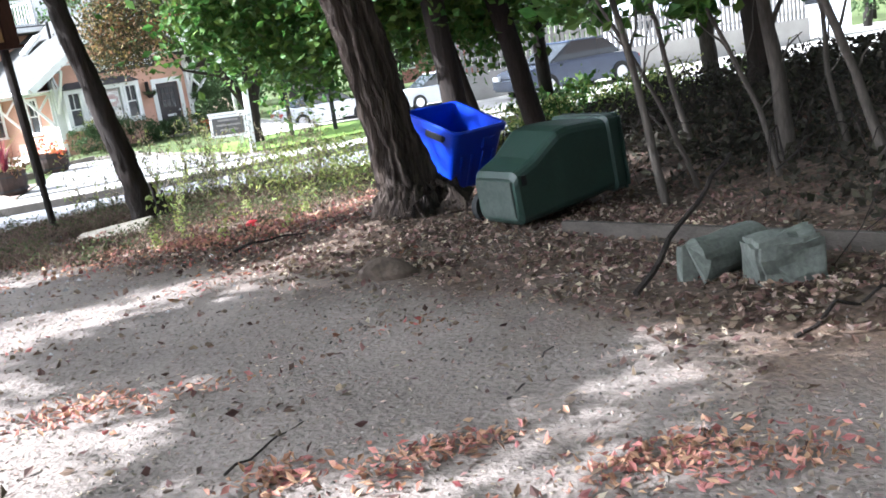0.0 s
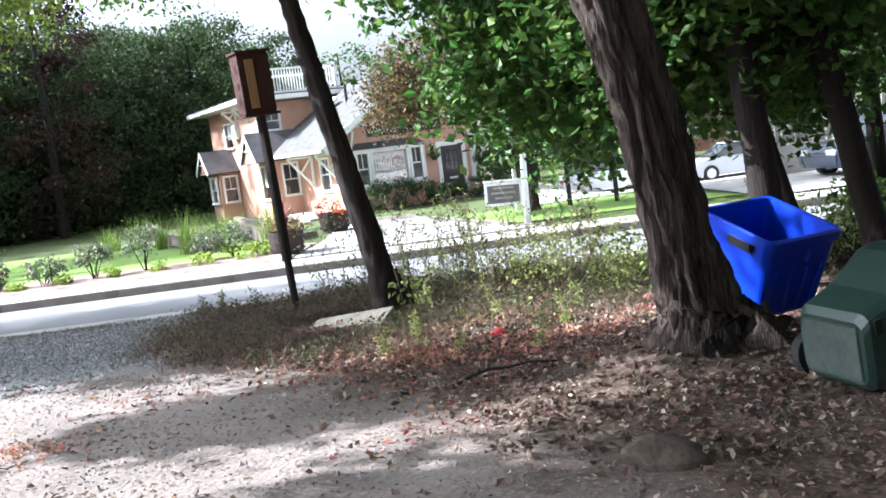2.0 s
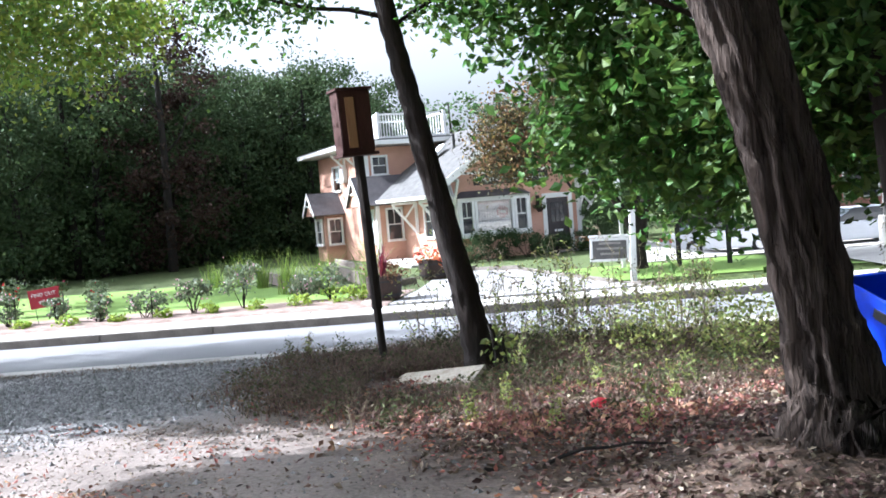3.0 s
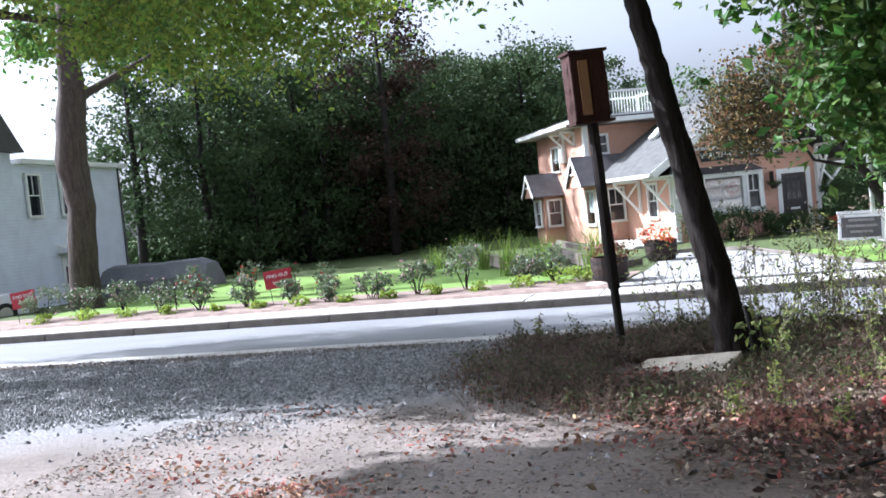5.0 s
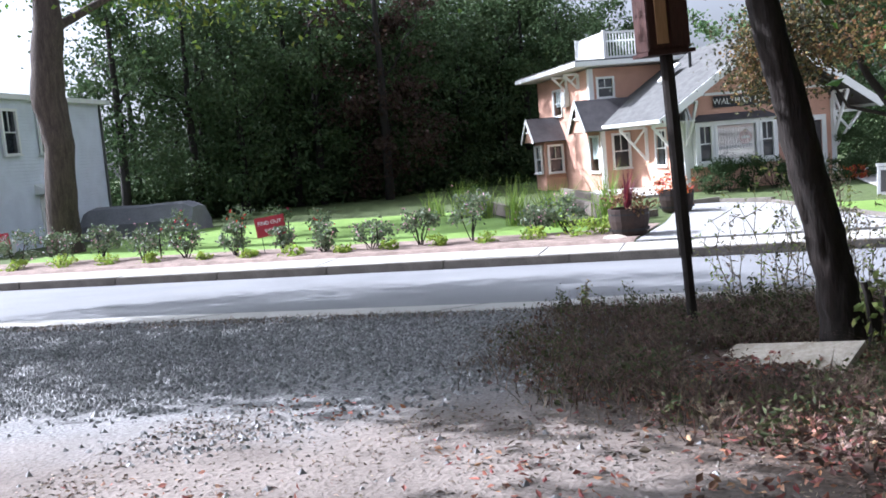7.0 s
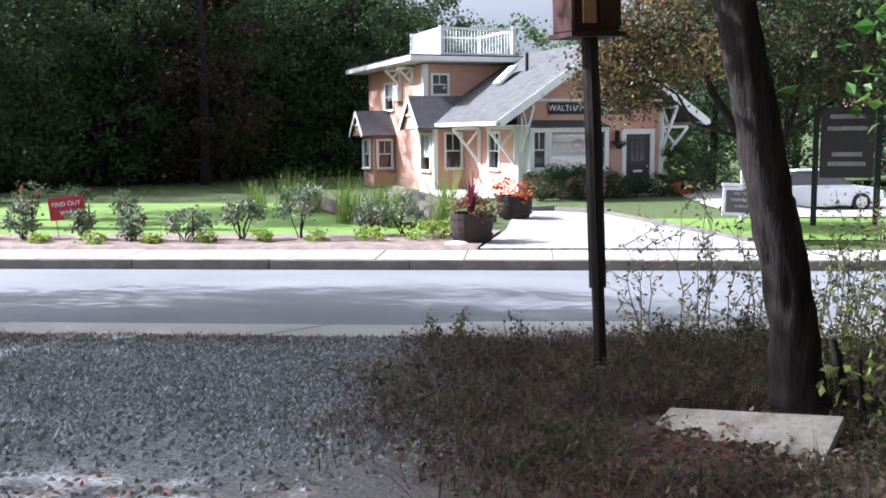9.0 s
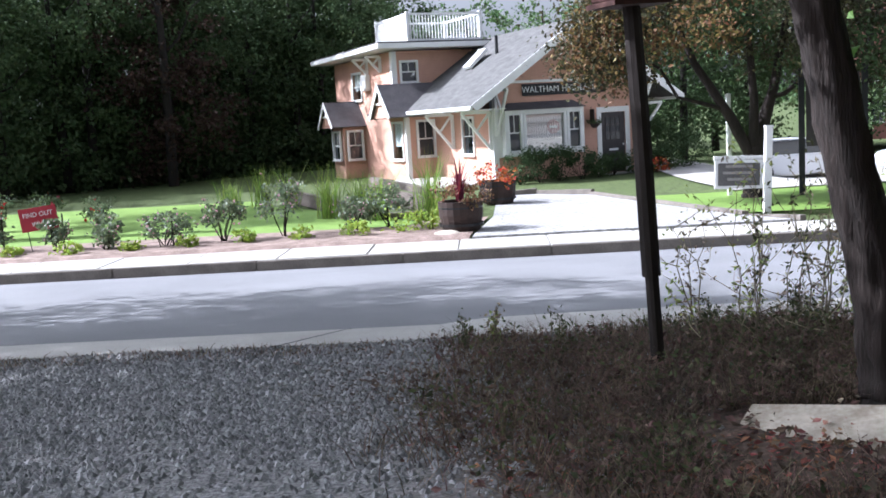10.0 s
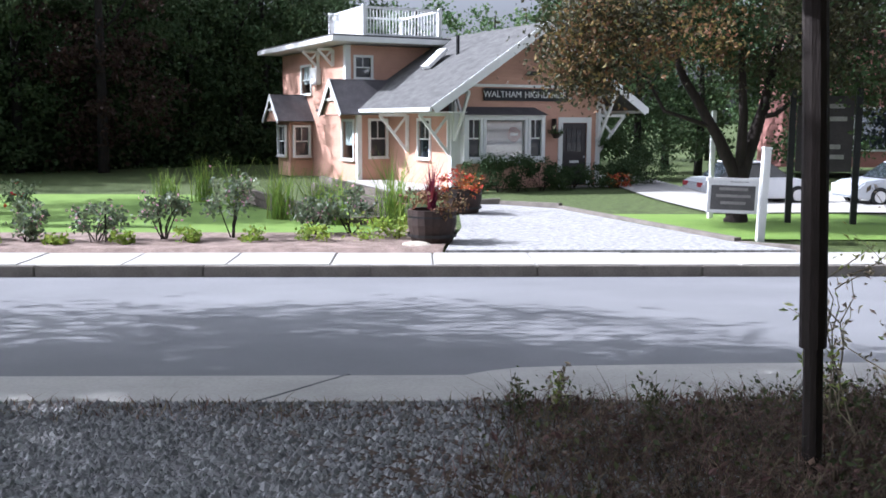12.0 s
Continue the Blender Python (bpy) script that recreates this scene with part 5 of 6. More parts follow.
sb = empty("roadside_board", pose(6.35, 15.2, -0.72, 0, 0, -14), "dark roadside notice board on two black posts", "sign")
for sx in (-0.62, 0.62):
    part("post", box((sx - 0.06, -0.06, 0), (sx + 0.06, 0.06, 2.75), 0.01), M_BLACK, sb)
part("board", box((-0.53, -0.04, 1.1), (0.53, 0.04, 2.6), 0.01), M_DOOR, sb)
for zz, w in ((2.4, 0.7), (2.15, 0.8), (1.6, 0.6), (1.4, 0.75)):
    part("printed_line", box((-w / 2, -0.05, zz - 0.045), (w / 2, -0.04, zz + 0.045)), M_GREYFENCE, sb)
grid_sheet("road", [4.9, 5.8, 6.8, 7.5, 8.5, 10, 12, 16, 22, 30, 45], [17.6, 20, 22, 24, 26, 28, 31, 35], lambda x, y: ground_z(x, y) + 0.05, M_CONC, "pale sunlit side street beyond the lawn", "road")


grid_sheet("road", [9.45, 12, 16, 22, 30, 45], [Y_WALK + 0.03, 12.4, 13.5, 15, 17.35], lambda x, y: ground_z(x, max(y, 12.5)) + 0.04, M_CONC, "pale sunlit forecourt below the fence", "road")


def car(label, x, y, z, rz, paint, length=4.4, group="parked cars"):
    """Saloon outline drawn out across its width, with glasshouse, wheels and lights."""
    c = empty("car", pose(x, y, z, 0, 0, rz), label, "car", group)
    L = length / 2
    body = [(-L, 0.35), (-L, 0.75), (-L + 0.25, 0.9), (-0.9, 0.95), (0.95, 0.95), (L - 0.3, 0.85), (L, 0.65), (L, 0.3), (L - 0.4, 0.22), (-L + 0.4, 0.22)]
    bm = prism(body, -0.86, 0.86, "y")
    bmesh.ops.bevel(bm, geom=[e for e in bm.edges], offset=0.06, segments=2, affect="EDGES")
    part("body", bm, paint, c)
    bm = prism([(-1.55, 0.94), (-1.0, 1.42), (0.35, 1.46), (1.15, 0.94)], -0.74, 0.74, "y")
    bmesh.ops.bevel(bm, geom=[e for e in bm.edges], offset=0.05, segments=2, affect="EDGES")
    part("glasshouse", bm, M_GLASS, c)
    part("roof", box((-1.0, -0.66, 1.43), (0.35, 0.66, 1.485), 0.02), paint, c)
    for sx in (-1.35, 1.35):
        for sy in (-0.8, 0.8):
            bm = bmesh.new()
            bmesh.ops.create_cone(bm, cap_ends=True, segments=20, radius1=0.33, radius2=0.33, depth=0.2, matrix=Matrix.Translation((sx, sy, 0.33)) @ Matrix.Rotation(radians(90), 4, "X"))
            w = part("wheel", bm, M_RUBBER, c)
            bm = bmesh.new()
            bmesh.ops.create_cone(bm, cap_ends=True, segments=16, radius1=0.2, radius2=0.2, depth=0.215, matrix=Matrix.Translation((sx, sy, 0.33)) @ Matrix.Rotation(radians(90), 4, "X"))
            part("rim", bm, M_RIM, w)
    for sy in (-0.6, 0.6):
        part("headlight", box((L - 0.06, sy - 0.18, 0.6), (L + 0.01, sy + 0.18, 0.74), 0.01), M_WHITE, c)
        part("tail_light", box((-L - 0.01, sy - 0.18, 0.62), (-L + 0.05, sy + 0.18, 0.78), 0.01), M_RED, c)
    return c


car("white sedan parked in the sunlit side street", 10.0, 30.0, -1.5, 8, M_CARW)
car("silver hatchback parked by the side street", 15.2, 29.5, -1.5, 186, M_CARS)
car("dark blue sedan parked across the road", 14.2, 14.6, -0.7, 190, M_CARD)
car("white estate car parked by the white house", -22.2, 15.4, -0.95, 45, M_CARW, 4.7)
brick = empty("brick_building", pose(21, 44, -0.9, 0, 0, -8), "pink brick storefront with a stepped parapet", "building")
part("wall", box((-4.5, 0, 0), (4.5, 6, 6.2)), M_BRICKFAR, brick)
part("parapet", box((-4.6, -0.12, 6.2), (4.6, 0.3, 6.8)), M_BRICKFAR, brick)
part("cornice", box((-4.7, -0.2, 5.9), (4.7, 0.0, 6.1)), M_KERB, brick)
for k in range(3):
    w = part("window", box((-3.8 + k * 2.7, -0.06, 0.8), (-1.9 + k * 2.7, 0.02, 3.0)), M_WHITE, brick)
    part("pane", box((-3.7 + k * 2.7, -0.08, 0.9), (-2.0 + k * 2.7, -0.061, 2.9)), M_GLASS, w)
pale = empty("pale_house", pose(27, 24, -0.8, 0, 0, -25), "pale far house with dark roof across the road", "house")
part("wall", box((-5, 0, 0), (5, 7, 4.6)), M_WSIDE, pale)
part("roof", prism([(-0.6, 4.6), (7.6, 4.6), (3.5, 7.2)], -5.4, 5.4, "x"), M_SHINGLE_DK, pale)
for k in range(4):
    w = part("window", box((-4.2 + k * 2.4, -0.06, 1.2), (-3.1 + k * 2.4, 0.02, 2.7)), M_WHITE, pale)
    part("pane", box((-4.1 + k * 2.4, -0.08, 1.3), (-3.2 + k * 2.4, -0.061, 2.6)), M_GLASS, w)
wallr = empty("retaining_wall", pose(17.5, 17.5, -0.75, 0, 0, 6), "low stone retaining wall topped by a picket fence", "wall")
part("wall", box((-6, 0, 0), (9, 0.4, 0.9), 0.02), M_CONC, wallr)
for k in range(75):
    part("picket", box((-5.95 + k * 0.2, 0.15, 0.9), (-5.83 + k * 0.2, 0.18, 2.0)), M_GREYFENCE, wallr)
part("fence_rail", box((-6, 0.18, 1.7), (9, 0.22, 1.78)), M_GREYFENCE, wallr)
part("fence_rail", box((-6, 0.18, 1.1), (9, 0.22, 1.18)), M_GREYFENCE, wallr)
for k, (z0, z1) in enumerate(((5.6, 7.4), (5.1, 6.8), (4.7, 6.2))):
    pts = [(4 + 40 * f, 34 - 6 * f, z0 + (z1 - z0) * f - 1.4 * math.sin(math.pi * f)) for f in np.linspace(0, 1, 12)]
    vs, fs = tube(pts, [0.035] * 12, 5)
    tagged(raw("power_line", vs, fs, M_CABLE), "sagging black utility cable over the side street", "cable", "power lines")
for x, y, h in ((4.0, 34.0, 8.0), (44.0, 28.0, 9.0)):
    vs, fs = tube([(x, y, -1.2), (x, y, h)], [0.16, 0.11], 10)
    tagged(raw("utility_pole", vs, fs, M_POLE), "plain wooden utility pole carrying cables", "pole", "utility poles")

# ---- white house at the far left ----
wh = empty("white_house", pose(-23.7, 26.8, -1.25, 0, 0, 96), "plain white two-storey clapboard house with flat eaves", "house")
part("wall", box((-9.8, 0, 0), (0, 8, 5.6)), M_WSIDE, wh)
part("fascia", box((-7.15, -0.3, 5.6), (0.35, 8.2, 5.78), 0.01), M_WHITE, wh)
part("wall", box((-9.8, -0.25, 0), (-7.75, -0.005, 6.0)), M_WSIDE, wh)
part("roof", prism([(-10.3, 5.95), (-7.4, 5.95), (-8.85, 7.6)], -0.6, 6, "y"), M_SHINGLE_DK, wh)
for a in (-4.55, -6.7):
    window("y", -0.08, a, a + 0.75, 3.75, 5.2, wh)
dr = part("door", box((-4.95, -0.05, 0.1), (-4.05, -0.002, 2.15), 0.01), M_WHITE, wh)
part("pane", box((-4.8, -0.06, 1.1), (-4.2, -0.05, 1.75)), M_GLASS, dr)
part("door_hood", prism([(-0.7, 2.3), (0, 2.62), (0, 2.25)], -5.2, -3.8, "x"), M_WHITE, wh)
part("downpipe", box((-0.12, -0.09, 0), (-0.04, -0.01, 5.6)), M_SIGNGREY, wh)
tarp = empty("covered_trailer", pose(-20.3, 24.0, -1.05, 0, 0, 8), "low trailer under a grey tarpaulin on the grass", "trailer")
bm = bmesh.new()
rings = []
for x, k in ((-2.15, 0.9), (-1.9, 1.0), (-0.9, 1.0), (0.0, 0.97), (0.8, 1.0), (1.75, 1.0), (2.1, 0.86)):
    prof = ((-1.0, 0.12), (-1.02, 0.72), (-0.62, 1.28), (0, 1.36), (0.62, 1.28), (1.02, 0.72), (1.0, 0.12))
    rings.append([bm.verts.new((x + 0.1 * (1.36 - z) * (1 if x > 0 else -1), y * (0.6 + 0.4 * k), z * k + 0.03 * noise.noise(Vector((x * 3, y * 3, z))))) for y, z in prof])
for A, Bq in zip(rings, rings[1:]):
    for i in range(6):
        bm.faces.new((A[i], A[i + 1], Bq[i + 1], Bq[i]))
bm.faces.new(rings[0])
bm.faces.new(rings[-1][::-1])
bmesh.ops.recalc_face_normals(bm, faces=bm.faces)
part("tarpaulin", bm, M_TARP, tarp)
part("frame", box((-1.9, -0.8, 0.0), (1.9, 0.8, 0.2)), M_BLACK, tarp)

# ---- near things ----
pole = empty("bird_box_pole", pose(0, 0, ground_z(0, 0) - 0.05), "weathered brown bat box on a tall dark timber pole", "nest box")
vs, fs = tube([(0, 0, 0), (-0.03, 0, 0.7)], [0.042, 0.04], 10, 0.03)
raw("pole_foot", vs, fs, M_POLE, pole)
vs, fs = tube([(-0.028, 0, 0.62), (-0.06, 0.01, 1.5), (-0.1, 0.03, 2.4)], [0.056, 0.054, 0.05], 10, 0.03)
raw("pole_shaft", vs, fs, M_POLE, pole)
bx = part("box_body", box((-0.17, -0.12, 0), (0.17, 0.12, 0.62), 0.008), M_BOX, pole)
bx.matrix_basis = pose(-0.11, 0.0, 2.2, 0, -2, 28)
part("front_strip", box((-0.1, -0.135, 0.05), (-0.01, -0.121, 0.55)), M_BOXPALE, bx, "bare pale board strip")
part("front_board", box((0.02, -0.132, 0.03), (0.165, -0.121, 0.58)), M_BOX, bx)
part("roof_board", box((-0.19, -0.15, 0.62), (0.19, 0.14, 0.645)), M_BOX, bx)
part("floor_board", box((-0.19, -0.14, -0.03), (0.2, 0.14, -0.001)), M_BOX, bx)

slab = empty("concrete_slab", pose(0.634, -1.28, -0.09), "pale broken paving slab propped in the weeds", "slab")
roof_slab("slab", (-0.54, 0.06, -0.095), (0.24, -0.4, -0.035), (0.422, -0.13, 0.115), (-0.33, 0.38, 0.0), 0.045, M_SLAB, slab)
roof_slab("prop_stone", (0.22, -0.3, -0.06), (0.36, -0.33, -0.05), (0.4, -0.14, 0.03), (0.28, -0.12, 0.02), 0.16, M_STONE, slab, "dark stone under the raised end")
blob = bmesh.new()
bmesh.ops.create_icosphere(blob, subdivisions=3, radius=0.06)
for v in blob.verts:
    v.co = Vector((v.co.x * 1.15, v.co.y, v.co.z * 0.8)) * (1 + 0.25 * noise.noise(v.co * 22))
rb = part("crumpled_wrapper", blob, M_RED)
rb.location = (1.87, -3.1, ground_z(1.87, -3.1) + 0.045)
tagged(rb, "crumpled red plastic wrapper in the leaves", "litter")


def tote():
    """Open tapered tub: outer and inner walls, a turned rim, hand holes and moulded ribs."""
    t = empty("blue_bin", pose(3.486, -4.122, 0.210, 19, 0, 22.7) @ Matrix.Scale(1.1, 4), "bright blue plastic tub tilted against the tree's root flare", "bin")
    bm = bmesh.new()
    lev = [(0.80, 0.0), (0.84, 0.02), (0.97, 0.44), (1.03, 0.445), (1.04, 0.495), (1.0, 0.505), (0.94, 0.5), (0.92, 0.44), (0.80, 0.03)]
    rings = []
    for k, z in lev:
        ring, c = [], 0.045
        for sx, sy in ((-1, -1), (1, -1), (1, 1), (-1, 1)):
            for i in range(5):
                a = math.atan2(sy, sx) + (i - 2) * math.pi / 8
                ring.append(bm.verts.new((sx * (0.27 * k - c) + c * math.cos(a), sy * (0.29 * k - c) + c * math.sin(a), z)))
        rings.append(ring)
    n = len(rings[0])
    for A, Bq in zip(rings, rings[1:]):
        for i in range(n):
            bm.faces.new((A[i], A[(i + 1) % n], Bq[(i + 1) % n], Bq[i]))
    bm.faces.new(rings[0][::-1])
    bm.faces.new(rings[-1])
    part("tub", bm, M_BLUE, t)
    part("hand_hole", box((-0.29, -0.17, 0.39), (-0.245, 0.03, 0.46), 0.015), M_BLACK, t)
    part("moulded_panel", box((0.03, -0.289, 0.33), (0.17, -0.26, 0.42), 0.008), M_BLUE, t)
    for x in (-0.17, -0.06, 0.06, 0.17):
        bm = bmesh.new()
        add_beam(bm, (x * 0.86, -0.246, 0.03), (x, -0.274, 0.3), 0.02, 0.012)
        part("rib", bm, M_BLUE, t)
    return t


tote()


def wheeled_cart():
    """Wheeled refuse cart lying on its side: tapered body, lid, wheels and bar."""
    c = empty("green_bin", pose(3.28, -5.7, 0.02, 0, -4, 14), "dark green wheeled refuse cart lying on its side", "bin")
    bm = bmesh.new()
    rings = []
    for x, hw, z0, z1 in ((0.0, 0.23, 0.05, 0.36), (0.03, 0.25, 0.02, 0.40), (0.2, 0.26, 0.02, 0.46), (0.34, 0.27, 0.025, 0.55), (0.42, 0.28, 0.03, 0.60), (0.52, 0.285, 0.03, 0.615), (0.7, 0.29, 0.04, 0.60), (0.86, 0.295, 0.05, 0.58), (0.87, 0.32, 0.03, 0.605), (0.94, 0.32, 0.03, 0.6)):
        ring = []
        for sy, sz in ((-1, 0), (1, 0), (1, 1), (-1, 1)):
            for k in range(4):
                r = 0.06
                a = math.atan2(1 if sz else -1, sy) + (k - 1.5) * math.pi / 6
                ring.append(bm.verts.new((x, sy * (hw - r) + r * math.cos(a), (z1 - r if sz else z0 + r) + r * math.sin(a))))
        rings.append(ring)
    n = len(rings[0])
    for A, Bq in zip(rings, rings[1:]):
        for i in range(n):
            bm.faces.new((A[i], A[(i + 1) % n], Bq[(i + 1) % n], Bq[i]))
    bm.faces.new(rings[0][::-1])
    bm.faces.new(rings[-1])
    body = part("body", bm, M_GREEN, c)
    lid = bmesh.new()
    add_box(lid, (0.94, -0.33, 0.03), (1.01, 0.33, 0.6), 0.03)
    part("lid", lid, M_GREEN, c)
    # base end in a paler grey-green than the body
    part("base_panel", box((-0.012, -0.2, 0.07), (0.004, 0.2, 0.34), 0.004), M_GREENPALE, c, "paler grey-green base of the cart")
    part("grip_slot", box((0.05, -0.262, 0.3), (0.09, -0.248, 0.37)), M_BLACK, c)
    for sy in (-0.2, 0.2):
        w = bmesh.new()
        bmesh.ops.create_cone(w, cap_ends=True, segments=18, radius1=0.12, radius2=0.12, depth=0.06, matrix=Matrix.Translation((0.12, sy + 0.12, 0.1)) @ Matrix.Rotation(radians(90), 4, "X"))
        if sy > 0:
            part("wheel", w, M_RUBBER, c)
        else:
            w.free()
    return c


wheeled_cart()


def concrete_stub(x, y, rz, r, length, seed, label, flat=1.0):
    bm = bmesh.new()
    bmesh.ops.create_cone(bm, cap_ends=True, segments=22, radius1=r, radius2=r, depth=length, matrix=Matrix.Rotation(radians(90), 4, "Y"))
    bmesh.ops.subdivide_edges(bm, edges=bm.edges[:], cuts=2, use_grid_fill=True)
    for v in bm.verts:
        e = max(0, -v.co.x / length * 2 - 0.75) * 4
        v.co += Vector((0.06, 0.03, 0.03)) * noise.noise(v.co * 14 + Vector((seed, 0, 0))) * (0.25 + e)
        v.co.z *= flat
    o = part("concrete_stub", bm, M_CONCLOG)
    o.matrix_basis = pose(x, y, ground_z(x, y) + r * flat - 0.02, 0, 0, rz)
    return tagged(o, label, "concrete")


concrete_stub(3.62, -7.85, 14, 0.115, 0.48, 3, "broken round concrete footing lying in leaves")
blk = bmesh.new()
add_box(blk, (-0.17, -0.13, 0), (0.17, 0.13, 0.24), 0.02)
bmesh.ops.subdivide_edges(blk, edges=blk.edges[:], cuts=3, use_grid_fill=True)
for v in blk.verts:
    v.co += Vector((0.03, 0.03, 0.03)) * noise.noise(v.co * 9)
o = part("concrete_block", blk, M_CONCLOG)
o.matrix_basis = pose(3.73, -8.2, ground_z(3.73, -8.2) - 0.02, 0, -4, -18)
tagged(o, "broken pale concrete block lying in leaves", "concrete")
edge = bmesh.new()
add_beam(edge, (3.5, -6.25, 0.03), (4.62, -8.9, 0.06), 0.05, 0.12)
tagged(part("timber_edging", edge, M_SHADEBOARD), "old grey timber board edging the leafy bank", "timber")
rk = bmesh.new()
bmesh.ops.create_icosphere(rk, subdivisions=3, radius=0.175)
for v in rk.verts:
    v.co = Vector((v.co.x * 1.05, v.co.y * 0.6, v.co.z * 0.55)) * (1 + 0.35 * noise.noise(v.co * 6))
o = part("rock", rk, M_STONE)
o.matrix_basis = pose(2.22, -6.35, ground_z(2.22, -6.35) + 0.03, 0, 0, -20)
tagged(o, "flat brown rock at the edge of the leaves", "rock")
vs, fs = tube(along((3.0, -8.0, 0.05), (4.1, -7.3, 0.5), 10, 0.12, 4), np.linspace(0.018, 0.012, 10), 6)
tagged(raw("branch", vs, fs, M_BARK_DARK), "curved dead branch lying over the leaves", "branch")
for k, (a, b, r) in enumerate((((1.1, -4.6), (2.1, -4.4), 0.014), ((0.9, -8.7), (1.25, -8.4), 0.006), ((2.0, -8.7), (2.4, -8.3), 0.006), ((1.6, -7.4), (1.2, -7.9), 0.005), ((-1.3, -5.2), (-1.0, -4.9), 0.006), ((3.2, -8.9), (4.2, -8.6), 0.01))):
    vs, fs = tube(along((*a, ground_z(*a) + r), (*b, ground_z(*b) + r * 1.5), 8, 0.25, 70 + k), np.linspace(r, r * 0.5, 8), 6)
    tagged(raw("twig", vs, fs, M_BARK_DARK), "dry fallen stick on the dirt", "stick", "fallen sticks")


# ---- scattered ground cover ----
def scatter(n, x0, x1, y0, y1, keep, seed):
    r = np.random.default_rng(seed)
    out = []
    for x, y in zip(r.uniform(x0, x1, n), r.uniform(y0, y1, n)):
        if r.random() < keep(x, y):
            out.append((x, y, ground_z(x, y)))
    return np.array(out), r


def under_trees(x, y):
    d = 0.04 + 0.96 * sstep(1.5, 2.8, x + 0.12 * y + 0.8 * noise.noise(Vector((x * 1.1, y * 1.1, 2))))
    d = max(d, 0.75 * sstep(-3.7, -2.0, 1.6 * x + y + 0.7 * noise.noise(Vector((x * 1.6, y * 1.6, 9)))))
    d *= 1 - 0.7 * sstep(4.3, 5.2, x)
    return d * (0.35 + 0.65 * sstep(-0.15, 0.35, noise.noise(Vector((x * 2.3, y * 2.3, 8)))))


pts, r = scatter(115000, -0.9, 8.8, -11, 1.0, under_trees, 301)
pts[:, 2] += r.uniform(0.004, 0.03, len(pts))
v, f = leaf_mesh(pts, 0.05, r, flat=0.6, aspect=0.6)
tagged(raw("leaf_litter", v, f, M_LITTER), "dry brown fallen leaves scattered under the trees", "leaves", kind="stuff")
pts, r = scatter(26000, -2.5, 4.0, -11, -1.2, lambda x, y: 0.3 * sstep(0.22, 0.5, noise.noise(Vector((x * 1.0, y * 1.0, 21)))) + 0.6 * sstep(-3.8, -2.0, 1.6 * x + y) * (1 if y > -4.6 else 0), 302)
pts[:, 2] += r.uniform(0.004, 0.02, len(pts))
v, f = leaf_mesh(pts, 0.045, r, flat=0.7, aspect=0.5)
tagged(raw("leaf_litter", v, f, M_LITTER_RED), "drifts of rust-red fallen leaves on the dirt", "leaves", kind="stuff")

M_LITTER_PINK = mat("faded_red_leaf", (0.46, 0.25, 0.175), (0.25, 0.125, 0.085), 0.85, 3, 40, 0.1, island=0.8, translucent=0.2)
drift = []
r = np.random.default_rng(314)
for x, y, sx, sy, n in ((0.38, -7.5, 0.17, 0.1, 260), (0.9, -7.65, 0.22, 0.07, 70), (1.09, -8.85, 0.09, 0.08, 170), (1.62, -9.0, 0.2, 0.07, 260), (2.16, -9.5, 0.18, 0.09, 320), (2.42, -9.7, 0.2, 0.12, 240), (-1.15, -4.75, 0.22, 0.14, 300), (-2.1, -4.3, 0.35, 0.2, 160), (-0.4, -6.2, 0.3, 0.2, 90)):
    for px, py in zip(r.normal(x, sx, n), r.normal(y, sy, n)):
        drift.append((px, py, ground_z(px, py) + r.uniform(0.003, 0.03)))
v, f = leaf_mesh(drift, 0.04, r, flat=0.6, aspect=0.5)
tagged(raw("leaf_litter", v, f, M_LITTER_PINK), "small drifts of faded orange-red fallen leaves on dirt", "leaves", kind="stuff")

M_LITTER_PALE = mat("pale_leaf", (0.38, 0.3, 0.23), (0.2, 0.155, 0.12), 0.85, 3, 40, 0.1, island=1.0, translucent=0.15)
pts, r = scatter(30000, 0.6, 4.6, -10.5, -1.0, lambda x, y: 0.6 * under_trees(x, y), 307)
pts[:, 2] += r.uniform(0.004, 0.035, len(pts))
v, f = leaf_mesh(pts, 0.042, r, flat=0.45, aspect=0.55)
tagged(raw("leaf_litter", v, f, M_LITTER_PALE), "bleached tan leaf fragments under the trees", "leaves", kind="stuff")

# paler leaves put where sun falls, as the main litter is darkened for shade
pts, r = scatter(11000, 0.5, 3.6, -3.4, -0.5, lambda x, y: sstep(-0.25, 0.3, noise.noise(Vector((x * 2.0, y * 2.0, 71)))) * sstep(0.5, 1.3, x), 313)
pts[:, 2] += r.uniform(0.006, 0.04, len(pts))
v, f = leaf_mesh(pts, 0.052, r, flat=0.4, aspect=0.55)
tagged(raw("leaf_litter", v, f, M_LITTER_PALE), "pale curled leaves that brighten the sunlit litter between the weeds", "leaves", kind="stuff")


